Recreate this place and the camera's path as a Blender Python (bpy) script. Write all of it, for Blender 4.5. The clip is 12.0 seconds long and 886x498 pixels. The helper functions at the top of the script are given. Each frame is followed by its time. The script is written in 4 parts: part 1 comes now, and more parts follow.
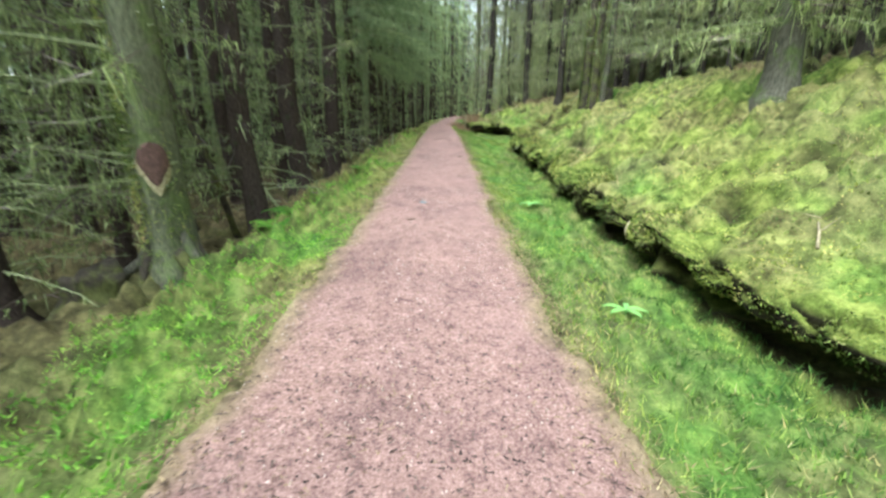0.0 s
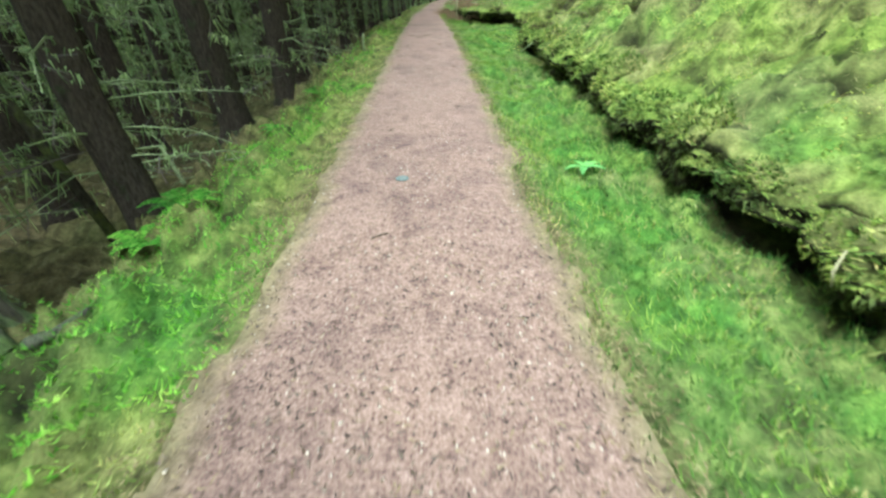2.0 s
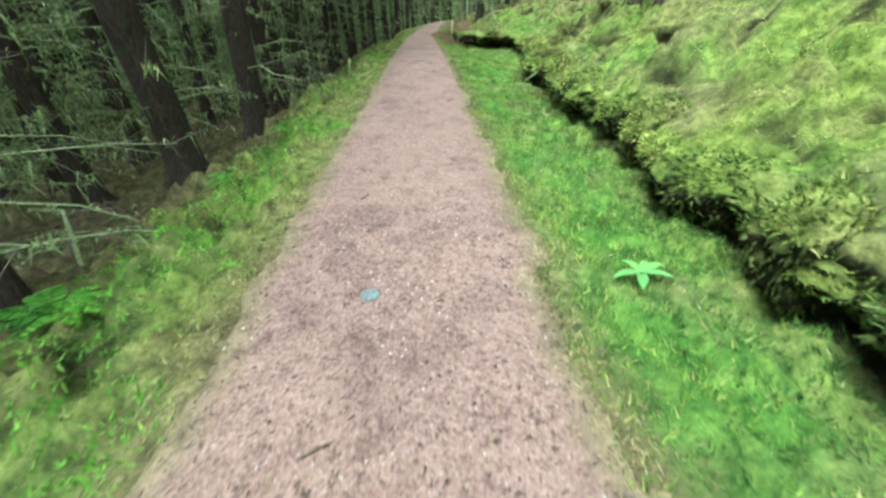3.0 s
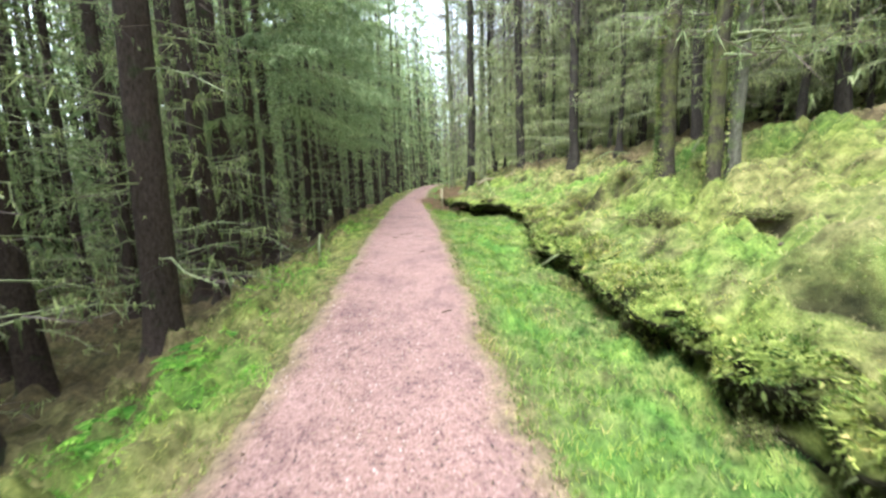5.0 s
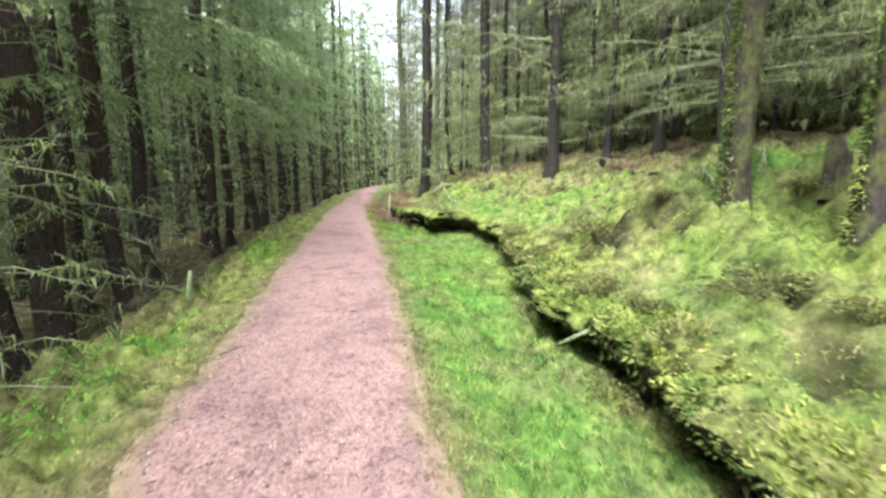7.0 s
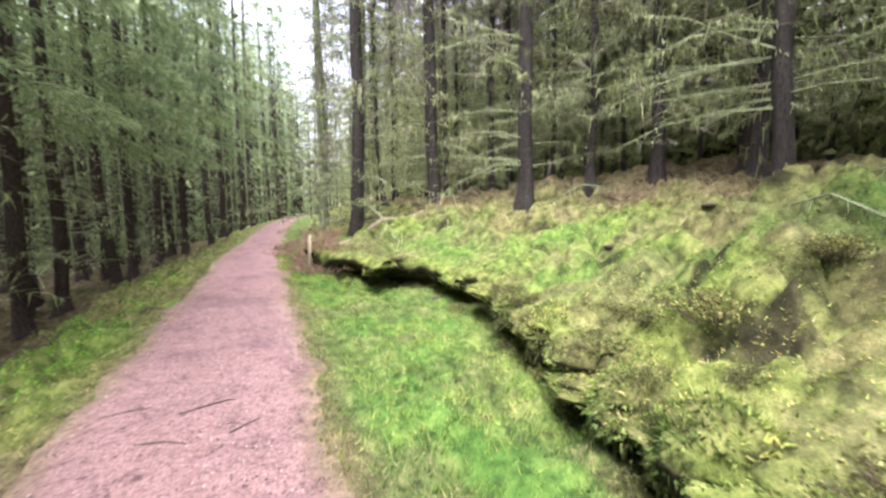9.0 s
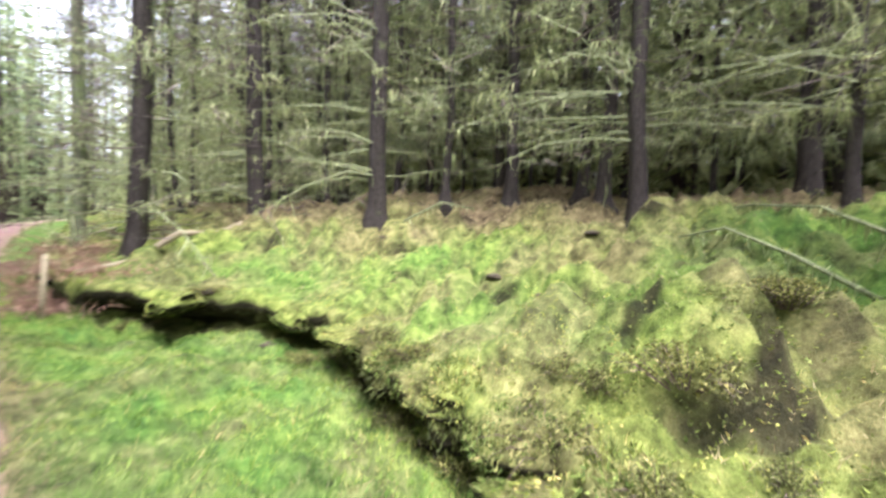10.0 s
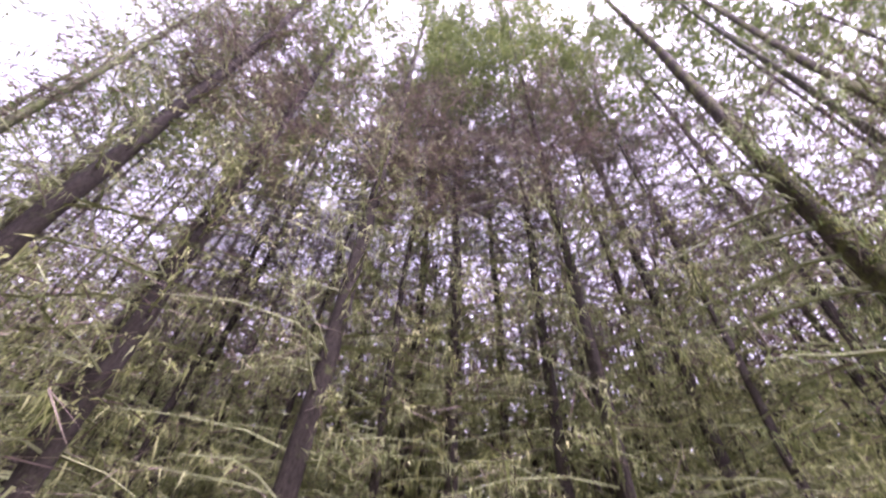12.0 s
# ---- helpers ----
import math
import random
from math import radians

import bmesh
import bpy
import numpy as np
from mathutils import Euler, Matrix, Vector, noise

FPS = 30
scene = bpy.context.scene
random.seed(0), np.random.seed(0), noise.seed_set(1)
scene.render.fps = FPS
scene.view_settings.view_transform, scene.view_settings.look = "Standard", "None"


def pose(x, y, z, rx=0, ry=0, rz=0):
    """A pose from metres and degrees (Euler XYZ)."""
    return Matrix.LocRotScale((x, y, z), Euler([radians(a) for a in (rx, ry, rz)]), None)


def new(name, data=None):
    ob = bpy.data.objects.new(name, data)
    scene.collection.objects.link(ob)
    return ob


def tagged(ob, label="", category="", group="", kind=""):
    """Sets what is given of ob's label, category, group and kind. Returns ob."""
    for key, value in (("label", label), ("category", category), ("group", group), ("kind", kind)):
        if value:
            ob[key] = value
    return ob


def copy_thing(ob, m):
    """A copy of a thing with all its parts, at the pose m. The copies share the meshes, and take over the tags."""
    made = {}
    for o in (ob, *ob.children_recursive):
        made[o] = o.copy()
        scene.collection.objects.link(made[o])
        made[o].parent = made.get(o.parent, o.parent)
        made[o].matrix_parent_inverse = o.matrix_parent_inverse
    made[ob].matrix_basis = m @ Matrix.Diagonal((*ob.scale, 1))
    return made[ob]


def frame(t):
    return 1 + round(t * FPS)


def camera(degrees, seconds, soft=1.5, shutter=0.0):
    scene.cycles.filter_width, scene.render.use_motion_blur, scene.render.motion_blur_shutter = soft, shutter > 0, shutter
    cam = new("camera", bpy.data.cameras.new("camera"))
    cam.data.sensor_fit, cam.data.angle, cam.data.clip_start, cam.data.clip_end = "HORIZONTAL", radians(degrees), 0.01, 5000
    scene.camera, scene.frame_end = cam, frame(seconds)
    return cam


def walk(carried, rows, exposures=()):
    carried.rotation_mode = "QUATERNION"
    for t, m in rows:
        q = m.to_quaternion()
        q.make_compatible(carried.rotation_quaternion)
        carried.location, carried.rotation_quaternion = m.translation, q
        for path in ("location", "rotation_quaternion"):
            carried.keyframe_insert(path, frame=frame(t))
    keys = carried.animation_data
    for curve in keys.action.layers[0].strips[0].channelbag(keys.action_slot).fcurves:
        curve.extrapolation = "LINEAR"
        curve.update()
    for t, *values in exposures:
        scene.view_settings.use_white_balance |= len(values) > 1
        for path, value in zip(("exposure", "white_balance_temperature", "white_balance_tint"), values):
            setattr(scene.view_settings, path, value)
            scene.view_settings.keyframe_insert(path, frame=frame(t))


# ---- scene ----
cam = camera(93.8, 12.0, soft=2.5, shutter=0.3)
METRES, EYE, TILT, LEAN, TURN = 17.0, 1.5, 0.0, 0.0, 0.0
ROWS = [
    (0.0, 0.0, 0.0, 0.0, 0.27, -16.62, -0.92),
    (0.5, -0.0002, 0.0386, 0.0019, -3.67, -24.59, -1.98),
    (1.0, 0.0018, 0.0769, 0.0051, -3.31, -27.27, 0.69),
    (1.5, -0.0006, 0.1174, 0.0065, -4.37, -31.88, 1.18),
    (2.0, 0.0009, 0.1557, 0.0091, -1.39, -30.06, 2.3),
    (2.5, 0.0028, 0.1963, 0.0107, -0.17, -28.88, 0.74),
    (3.0, 0.0046, 0.2399, 0.0129, -1.98, -27.83, 1.7),
    (3.5, 0.0054, 0.2809, 0.0178, -2.17, -25.04, 2.06),
    (5.5, 0.0129, 0.4442, 0.0311, -5.83, -5.23, 1.73),
    (6.0, 0.017, 0.4835, 0.0353, -11.65, -4.79, 1.2),
    (6.5, 0.0165, 0.5278, 0.0381, -12.21, -7.51, -1.22),
    (7.0, 0.0191, 0.575, 0.0411, -10.69, -8.38, 0.17),
    (7.5, 0.0149, 0.6206, 0.0444, -14.52, -4.6, 1.57),
    (9.5, 0.0306, 0.7931, 0.0517, -29.93, -4.65, -0.97),
    (10.0, 0.0388, 0.8359, 0.054, -46.7, -2.46, -1.38),
    (10.5, 0.0445, 0.8768, 0.0577, -62.49, 9.39, -0.72),
    (11.0, 0.0374, 0.9148, 0.0577, -68.01, 27.13, -1.93),
    (11.5, 0.031, 0.9534, 0.0581, -69.78, 38.91, -0.82),
    (12.0, 0.0303, 0.992, 0.06, -75.29, 47.03, -2.93),
]
walk(cam, [(t, pose(0, 0, EYE, TILT, LEAN, TURN) @ pose(METRES * x, METRES * y, METRES * z, 90 + pitch, roll, yaw)) for t, x, y, z, yaw, pitch, roll in ROWS],
     [(0.0, 2.12, 5700, -1), (1.2, 2.1, 5600, -20), (3.6, 2.24, 5450, -15), (5.3, 2.65, 5750, 12), (6.2, 2.62, 5650, 27), (7.0, 2.7, 5800, 7), (7.7, 2.78, 5800, 6), (9.5, 2.7, 5850, 27), (10.3, 2.95, 5800, 20), (11.0, 3.0, 5800, 64), (12.0, 2.5, 6000, 52)])

# ---- light ----
world = bpy.data.worlds.new("overcast_sky")
scene.world = world
world.use_nodes = True
wn, wl = world.node_tree.nodes, world.node_tree.links
sky = wn.new("ShaderNodeTexSky")
sky.sky_type, sky.sun_disc = "NISHITA", False
sky.sun_elevation, sky.sun_rotation = radians(66), radians(215)
sky.air_density, sky.dust_density = 1.2, 4.0
grey = wn.new("ShaderNodeHueSaturation")
grey.inputs["Saturation"].default_value = 0.22
wl.new(sky.outputs[0], grey.inputs["Color"])
wl.new(grey.outputs[0], wn["Background"].inputs["Color"])
wn["Background"].inputs["Strength"].default_value = 0.15
sun_data = bpy.data.lights.new("sun", "SUN")
sun_data.energy, sun_data.angle, sun_data.color = 1.5, radians(40), (1.0, 0.96, 0.9)
sun = new("sun", sun_data)
sun.rotation_euler = (radians(24), 0, radians(-35))


# ---- materials ----
def mat_base(name, rough=0.8):
    m = bpy.data.materials.new(name)
    m.use_nodes = True
    return m, m.node_tree.nodes, m.node_tree.links, m.node_tree.nodes["Principled BSDF"]


def n_noise(n, l, vec, scale, detail=4.0, rough=0.6):
    t = n.new("ShaderNodeTexNoise")
    t.inputs["Scale"].default_value, t.inputs["Detail"].default_value = scale, detail
    t.inputs["Roughness"].default_value = rough
    l.new(vec, t.inputs["Vector"])
    return t.outputs["Fac"]


def n_ramp(n, l, fac, stops):
    r = n.new("ShaderNodeValToRGB")
    e = r.color_ramp.elements
    while len(e) < len(stops):
        e.new(0.5)
    for k, (p, c) in zip(e, stops):
        k.position, k.color = p, (*c, 1)
    l.new(fac, r.inputs["Fac"])
    return r.outputs["Color"]


def n_mix(n, l, fac, a, b, mode="MIX"):
    m = n.new("ShaderNodeMix")
    m.data_type, m.blend_type = "RGBA", mode
    for sock, v in ((m.inputs[0], fac), (m.inputs[6], a), (m.inputs[7], b)):
        if isinstance(v, (int, float)):
            sock.default_value = v
        elif isinstance(v, tuple):
            sock.default_value = (*v, 1)
        else:
            l.new(v, sock)
    return m.outputs[2]


def n_bump(n, l, height, strength, distance, p):
    b = n.new("ShaderNodeBump")
    b.inputs["Strength"].default_value, b.inputs["Distance"].default_value = strength, distance
    l.new(height, b.inputs["Height"])
    l.new(b.outputs[0], p.inputs["Normal"])


def mat_ground():
    m, n, l, p = mat_base("mossy_forest_floor")
    v = n.new("ShaderNodeNewGeometry").outputs["Position"]
    big, mid, fine = n_noise(n, l, v, 1.1, 3), n_noise(n, l, v, 6.5, 5, 0.65), n_noise(n, l, v, 55, 5, 0.7)
    moss = n_ramp(n, l, mid, [(0.3, (0.035, 0.045, 0.01)), (0.46, (0.14, 0.18, 0.035)), (0.7, (0.35, 0.39, 0.1))])
    grass = n_ramp(n, l, mid, [(0.3, (0.03, 0.07, 0.014)), (0.5, (0.1, 0.2, 0.035)), (0.75, (0.24, 0.36, 0.07))])
    litter = n_ramp(n, l, mid, [(0.3, (0.055, 0.04, 0.022)), (0.5, (0.16, 0.125, 0.065)), (0.72, (0.33, 0.26, 0.14))])
    # Near-black soil cover, also used to put shade into hollows and recesses.
    soil_shade = n_ramp(n, l, mid, [(0.3, (0.008, 0.006, 0.004)), (0.7, (0.035, 0.026, 0.016))])
    a = n.new("ShaderNodeVertexColor")
    a.layer_name = "cover"
    s = n.new("ShaderNodeSeparateColor")
    l.new(a.outputs["Color"], s.inputs[0])
    c = n_mix(n, l, s.outputs[0], moss, grass)
    c = n_mix(n, l, n_ramp(n, l, big, [(0.42, (0, 0, 0)), (0.62, (0.6, 0.6, 0.6))]), c, litter)
    c = n_mix(n, l, s.outputs[2], c, litter)
    c = n_mix(n, l, s.outputs[1], c, soil_shade)
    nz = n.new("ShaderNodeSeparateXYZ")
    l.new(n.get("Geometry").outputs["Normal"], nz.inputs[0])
    # Steep faces go dark: bare peat, with crevice shade put into the colour.
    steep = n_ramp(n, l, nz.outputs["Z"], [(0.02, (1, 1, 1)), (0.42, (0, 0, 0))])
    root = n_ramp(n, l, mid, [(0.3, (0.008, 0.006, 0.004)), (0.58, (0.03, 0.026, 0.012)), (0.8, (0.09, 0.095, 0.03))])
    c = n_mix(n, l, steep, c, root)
    c = n_mix(n, l, 0.75, c, n_ramp(n, l, fine, [(0.25, (0.45, 0.45, 0.45)), (0.55, (1, 1, 1)), (0.8, (1.35, 1.35, 1.35))]), "MULTIPLY")
    l.new(c, p.inputs["Base Color"])
    p.inputs["Roughness"].default_value = 0.95
    p.inputs["Specular IOR Level"].default_value = 0.15
    n_bump(n, l, fine, 0.9, 0.03, p)
    return m


def mat_path():
    m, n, l, p = mat_base("pinkish_grit")
    v = n.new("ShaderNodeNewGeometry").outputs["Position"]
    big, mid, fine = n_noise(n, l, v, 1.3, 4), n_noise(n, l, v, 7, 6, 0.7), n_noise(n, l, v, 60, 6, 0.8)
    c = n_ramp(n, l, fine, [(0.3, (0.05, 0.032, 0.03)), (0.45, (0.215, 0.133, 0.12)), (0.58, (0.33, 0.215, 0.2)), (0.74, (0.54, 0.41, 0.385))])
    c = n_mix(n, l, 0.7, c, n_ramp(n, l, mid, [(0.33, (0.42, 0.38, 0.4)), (0.42, (0.88, 0.86, 0.86)), (0.6, (1.12, 1.12, 1.12))]), "MULTIPLY")
    c = n_mix(n, l, 0.6, c, n_ramp(n, l, big, [(0.34, (0.6, 0.56, 0.57)), (0.47, (1.0, 0.97, 0.95)), (0.65, (1.15, 1.12, 1.06))]), "MULTIPLY")
    grit = n_noise(n, l, v, 24, 5, 0.75)
    c = n_mix(n, l, 0.7, c, n_ramp(n, l, grit, [(0.36, (0.35, 0.32, 0.33)), (0.45, (0.92, 0.9, 0.9)), (0.62, (1.15, 1.15, 1.15))]), "MULTIPLY")
    a = n.new("ShaderNodeVertexColor")
    a.layer_name = "cover"
    s = n.new("ShaderNodeSeparateColor")
    l.new(a.outputs["Color"], s.inputs[0])
    lit = n_ramp(n, l, mid, [(0.3, (0.09, 0.07, 0.04)), (0.7, (0.36, 0.28, 0.17))])
    c = n_mix(n, l, s.outputs[2], c, lit)
    l.new(c, p.inputs["Base Color"])
    p.inputs["Roughness"].default_value = 0.92
    p.inputs["Specular IOR Level"].default_value = 0.2
    n_bump(n, l, fine, 0.8, 0.015, p)
    return m


def mat_bark(name, dark, mid_c, moss, amount):
    m, n, l, p = mat_base(name)
    tc = n.new("ShaderNodeTexCoord").outputs["Object"]
    mp = n.new("ShaderNodeMapping")
    mp.inputs["Scale"].default_value = (1, 1, 0.35)
    l.new(tc, mp.inputs["Vector"])
    fine, mid = n_noise(n, l, mp.outputs[0], 34, 5, 0.7), n_noise(n, l, tc, 3.2, 5, 0.65)
    c = n_ramp(n, l, fine, [(0.3, dark), (0.65, mid_c)])
    mos = n_ramp(n, l, fine, [(0.3, tuple(k * 0.4 for k in moss)), (0.7, moss)])
    c = n_mix(n, l, n_ramp(n, l, mid, [(0.62 - amount * 0.4, (0, 0, 0)), (0.74 - amount * 0.4, (1, 1, 1))]), c, mos)
    l.new(c, p.inputs["Base Color"])
    p.inputs["Roughness"].default_value = 0.9
    p.inputs["Specular IOR Level"].default_value = 0.2
    n_bump(n, l, fine, 1.0, 0.02, p)
    return m


def mat_leaf(name, stops, translucent=0.35, patches=0.0):
    m, n, l, p = mat_base(name)
    g = n.new("ShaderNodeNewGeometry")
    o = n.new("ShaderNodeObjectInfo")
    c = n_ramp(n, l, g.outputs["Random Per Island"], stops)
    c = n_mix(n, l, 0.7, c, n_ramp(n, l, o.outputs["Random"], [(0, (0.72, 0.76, 0.8)), (1, (1.2, 1.15, 1.0))]), "MULTIPLY")
    if patches:
        pn = n_noise(n, l, g.outputs["Position"], 1.6, 4, 0.6)
        c = n_mix(n, l, patches, c, n_ramp(n, l, pn, [(0.36, (0.3, 0.4, 0.45)), (0.49, (0.9, 0.9, 0.9)), (0.63, (1.6, 1.3, 1.4))]), "MULTIPLY")
    l.new(c, p.inputs["Base Color"])
    p.inputs["Roughness"].default_value = 0.7
    p.inputs["Specular IOR Level"].default_value = 0.2
    t = n.new("ShaderNodeBsdfTranslucent")
    l.new(c, t.inputs["Color"])
    x = n.new("ShaderNodeMixShader")
    x.inputs[0].default_value = translucent
    l.new(p.outputs[0], x.inputs[1])
    l.new(t.outputs[0], x.inputs[2])
    l.new(x.outputs[0], n["Material Output"].inputs["Surface"])
    return m


def mat_wood(name, a, b, scale=30):
    m, n, l, p = mat_base(name)
    tc = n.new("ShaderNodeTexCoord").outputs["Object"]
    fine = n_noise(n, l, tc, scale, 5, 0.7)
    l.new(n_ramp(n, l, fine, [(0.3, a), (0.7, b)]), p.inputs["Base Color"])
    p.inputs["Roughness"].default_value = 0.85
    n_bump(n, l, fine, 0.7, 0.01, p)
    return m


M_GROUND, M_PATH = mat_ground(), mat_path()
M_BARK = mat_bark("plantation_bark", (0.016, 0.012, 0.010), (0.075, 0.055, 0.046), (0.05, 0.065, 0.028), 0.12)
M_BARK_MOSS = mat_bark("lichened_bark", (0.022, 0.018, 0.014), (0.085, 0.07, 0.055), (0.15, 0.16, 0.055), 0.40)
M_BARK_DARK = mat_bark("dark_wet_bark", (0.014, 0.012, 0.011), (0.06, 0.05, 0.042), (0.10, 0.115, 0.045), 0.12)
M_BARK_GREY = mat_bark("pale_lichened_bark", (0.035, 0.033, 0.026), (0.14, 0.135, 0.10), (0.13, 0.17, 0.06), 0.3)
M_BARK_PALE = mat_bark("green_lichened_bark", (0.06, 0.065, 0.04), (0.20, 0.21, 0.13), (0.20, 0.25, 0.10), 0.35)
M_NEEDLE = mat_leaf("spruce_needles", [(0, (0.08, 0.11, 0.04)), (0.5, (0.14, 0.19, 0.065)), (1, (0.24, 0.28, 0.11))], 0.45)
M_NEEDLE_PALE = mat_leaf("pale_spruce_boughs", [(0, (0.15, 0.21, 0.1)), (0.5, (0.28, 0.37, 0.18)), (1, (0.5, 0.57, 0.31))], 0.5)
M_HANG = mat_leaf("hanging_moss", [(0, (0.12, 0.17, 0.065)), (0.5, (0.29, 0.37, 0.15)), (1, (0.6, 0.68, 0.34))], 0.5)
M_HANG_WARM = mat_leaf("olive_hanging_moss", [(0, (0.13, 0.16, 0.065)), (0.5, (0.33, 0.385, 0.165)), (1, (0.66, 0.7, 0.38))], 0.5)
M_TWIG = mat_leaf("dead_twigs", [(0, (0.09, 0.07, 0.07)), (0.6, (0.19, 0.15, 0.14)), (1, (0.30, 0.27, 0.22))], 0.2)
M_LIMB = mat_wood("mossy_limb", (0.09, 0.105, 0.05), (0.35, 0.39, 0.195))
M_GRASS = mat_leaf("verge_grass", [(0, (0.07, 0.14, 0.028)), (0.5, (0.17, 0.295, 0.055)), (0.88, (0.33, 0.45, 0.11)), (1, (0.45, 0.40, 0.18))], 0.35, 0.8)
M_DAMP = mat_leaf("damp_grass", [(0, (0.03, 0.075, 0.018)), (0.5, (0.075, 0.16, 0.035)), (1, (0.15, 0.27, 0.06))], 0.3, 0.7)
M_MOSS = mat_leaf("moss_sprigs", [(0, (0.04, 0.06, 0.012)), (0.45, (0.13, 0.195, 0.035)), (0.85, (0.3, 0.375, 0.09)), (1, (0.46, 0.40, 0.17))], 0.25, 0.9)
M_MOSS_PALE = mat_leaf("pale_verge_moss", [(0, (0.07, 0.11, 0.025)), (0.5, (0.21, 0.28, 0.07)), (0.9, (0.4, 0.45, 0.15)), (1, (0.5, 0.42, 0.2))], 0.3, 0.7)
M_FERN = mat_leaf("bright_feather_moss", [(0, (0.07, 0.19, 0.02)), (0.5, (0.17, 0.4, 0.045)), (1, (0.33, 0.54, 0.11))], 0.4, 0.7)
# Darker moss for hanging fringes, the bank's shade put into its colour.
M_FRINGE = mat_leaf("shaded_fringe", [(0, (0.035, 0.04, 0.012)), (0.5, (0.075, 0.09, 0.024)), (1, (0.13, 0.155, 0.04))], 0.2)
M_DRY = mat_leaf("dry_grass", [(0, (0.16, 0.13, 0.06)), (0.5, (0.36, 0.31, 0.15)), (1, (0.52, 0.46, 0.26))], 0.25, 0.5)
M_BILBERRY = mat_leaf("bilberry_leaves", [(0, (0.045, 0.05, 0.015)), (0.5, (0.12, 0.13, 0.04)), (0.9, (0.25, 0.26, 0.08)), (1, (0.4, 0.36, 0.15))])
M_LITTER = mat_leaf("needle_litter", [(0, (0.07, 0.045, 0.025)), (0.5, (0.2, 0.13, 0.07)), (1, (0.42, 0.31, 0.18))], 0.05)
M_CRUMB = mat_leaf("bark_crumbs", [(0, (0.03, 0.02, 0.018)), (0.6, (0.1, 0.065, 0.055)), (1, (0.2, 0.14, 0.12))], 0.0)
M_GRIT = mat_leaf("grit_stones", [(0, (0.13, 0.085, 0.07)), (0.5, (0.32, 0.22, 0.185)), (1, (0.55, 0.45, 0.41))], 0.0)
M_DEADWOOD = mat_wood("weathered_wood", (0.13, 0.10, 0.06), (0.42, 0.36, 0.22))
M_STICK = mat_wood("dark_stick", (0.05, 0.035, 0.025), (0.16, 0.11, 0.08))
M_SCAR = mat_wood("bare_wood_scar", (0.05, 0.025, 0.022), (0.16, 0.085, 0.07))
M_RIM = mat_wood("resin_rim", (0.22, 0.18, 0.09), (0.62, 0.54, 0.36))
M_LEAFY = mat_leaf("broad_leaf", [(0, (0.14, 0.34, 0.08)), (1, (0.28, 0.5, 0.17))])
M_BRACKEN = mat_leaf("dead_bracken", [(0, (0.14, 0.075, 0.05)), (0.6, (0.32, 0.19, 0.14)), (1, (0.46, 0.32, 0.22))], 0.15)
M_STONE = mat_wood("pale_stone", (0.08, 0.09, 0.095), (0.2, 0.22, 0.23), 40)

# ---- lie of the land ----
LIP_Y = [-60, -5, 0.5, 1.5, 2.3, 3, 5, 7.2, 8.5, 10, 11, 12.7, 13.7, 15, 16, 17.5, 18.6, 19.6, 20.4, 21.2, 22.5, 26, 40, 300]
LIP_X = [4.4, 3.7, 3.2, 2.95, 2.66, 2.5, 2.46, 2.28, 2.42, 2.45, 2.45, 2.6, 2.5, 2.7, 2.88, 3.15, 3.35, 2.75, 2.2, 1.5, 1.15, 1.4, 3.0, 30]
HUMPS = [(6.9, 18.1, 0.45, 0.22), (4.0, 14.75, 0.35, 0.15), (3.4, 12.0, 0.5, 0.14), (3.1, 7.6, 0.5, 0.16),
         (5.6, 15.2, 0.7, 0.2), (3.2, 9.6, 0.6, 0.15), (2.7, 5.0, 0.5, 0.14), (3.4, 3.6, 0.6, 0.12), (5.2, 17.4, 0.5, 0.12)]


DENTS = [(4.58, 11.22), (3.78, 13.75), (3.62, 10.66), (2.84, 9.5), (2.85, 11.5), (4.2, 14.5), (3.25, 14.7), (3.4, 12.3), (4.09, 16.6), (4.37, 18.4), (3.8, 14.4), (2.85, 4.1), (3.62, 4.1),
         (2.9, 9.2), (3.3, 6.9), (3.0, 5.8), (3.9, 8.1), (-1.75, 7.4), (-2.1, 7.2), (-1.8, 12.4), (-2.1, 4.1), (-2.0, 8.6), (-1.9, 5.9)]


def wob(v, f, s=0.0):
    return noise.noise(Vector((v * f, s, 3.7)))


def z_path(y):
    return 0.02 + 0.06 * y if y < 30 else 1.82 + 0.9 * (1 - math.exp(-(y - 30) / 15))


def x_mid(y):
    return float(np.interp(y, [-60, 0, 12, 18, 24, 29, 34, 42, 55, 90, 300], [-0.2, -0.2, -0.18, -0.18, -0.2, 0.12, 0.5, 1.3, 3.5, 10, 60]))


def edge_left(y):
    """Half width of the path on its downhill side."""
    return float(np.interp(y, [-5, 1, 4, 8, 16, 20, 26, 40], [1.0, 1.0, 0.9, 0.84, 0.82, 0.74, 0.6, 0.55]))


def edge_right(y):
    return float(np.interp(y, [-5, 1, 3, 6, 12, 16, 20, 26, 40], [1.1, 1.1, 1.02, 0.94, 0.92, 0.89, 0.75, 0.6, 0.55]))


def lip_at(y):
    return float(np.interp(y, LIP_Y, LIP_X)) + 0.17 * wob(y, 0.95) + 0.14 * wob(y, 2.3, 5)


def left_rel(a, y):
    k = float(np.interp(y, [0, 8, 17], [1, 1, 1.35]))
    return k * float(np.interp(a, [0, 0.35, 0.8, 1.5, 2.5, 4, 7, 15, 60], [0, -0.06, -0.14, -0.4, -0.7, -1.0, -1.3, -1.5, -1.2]))


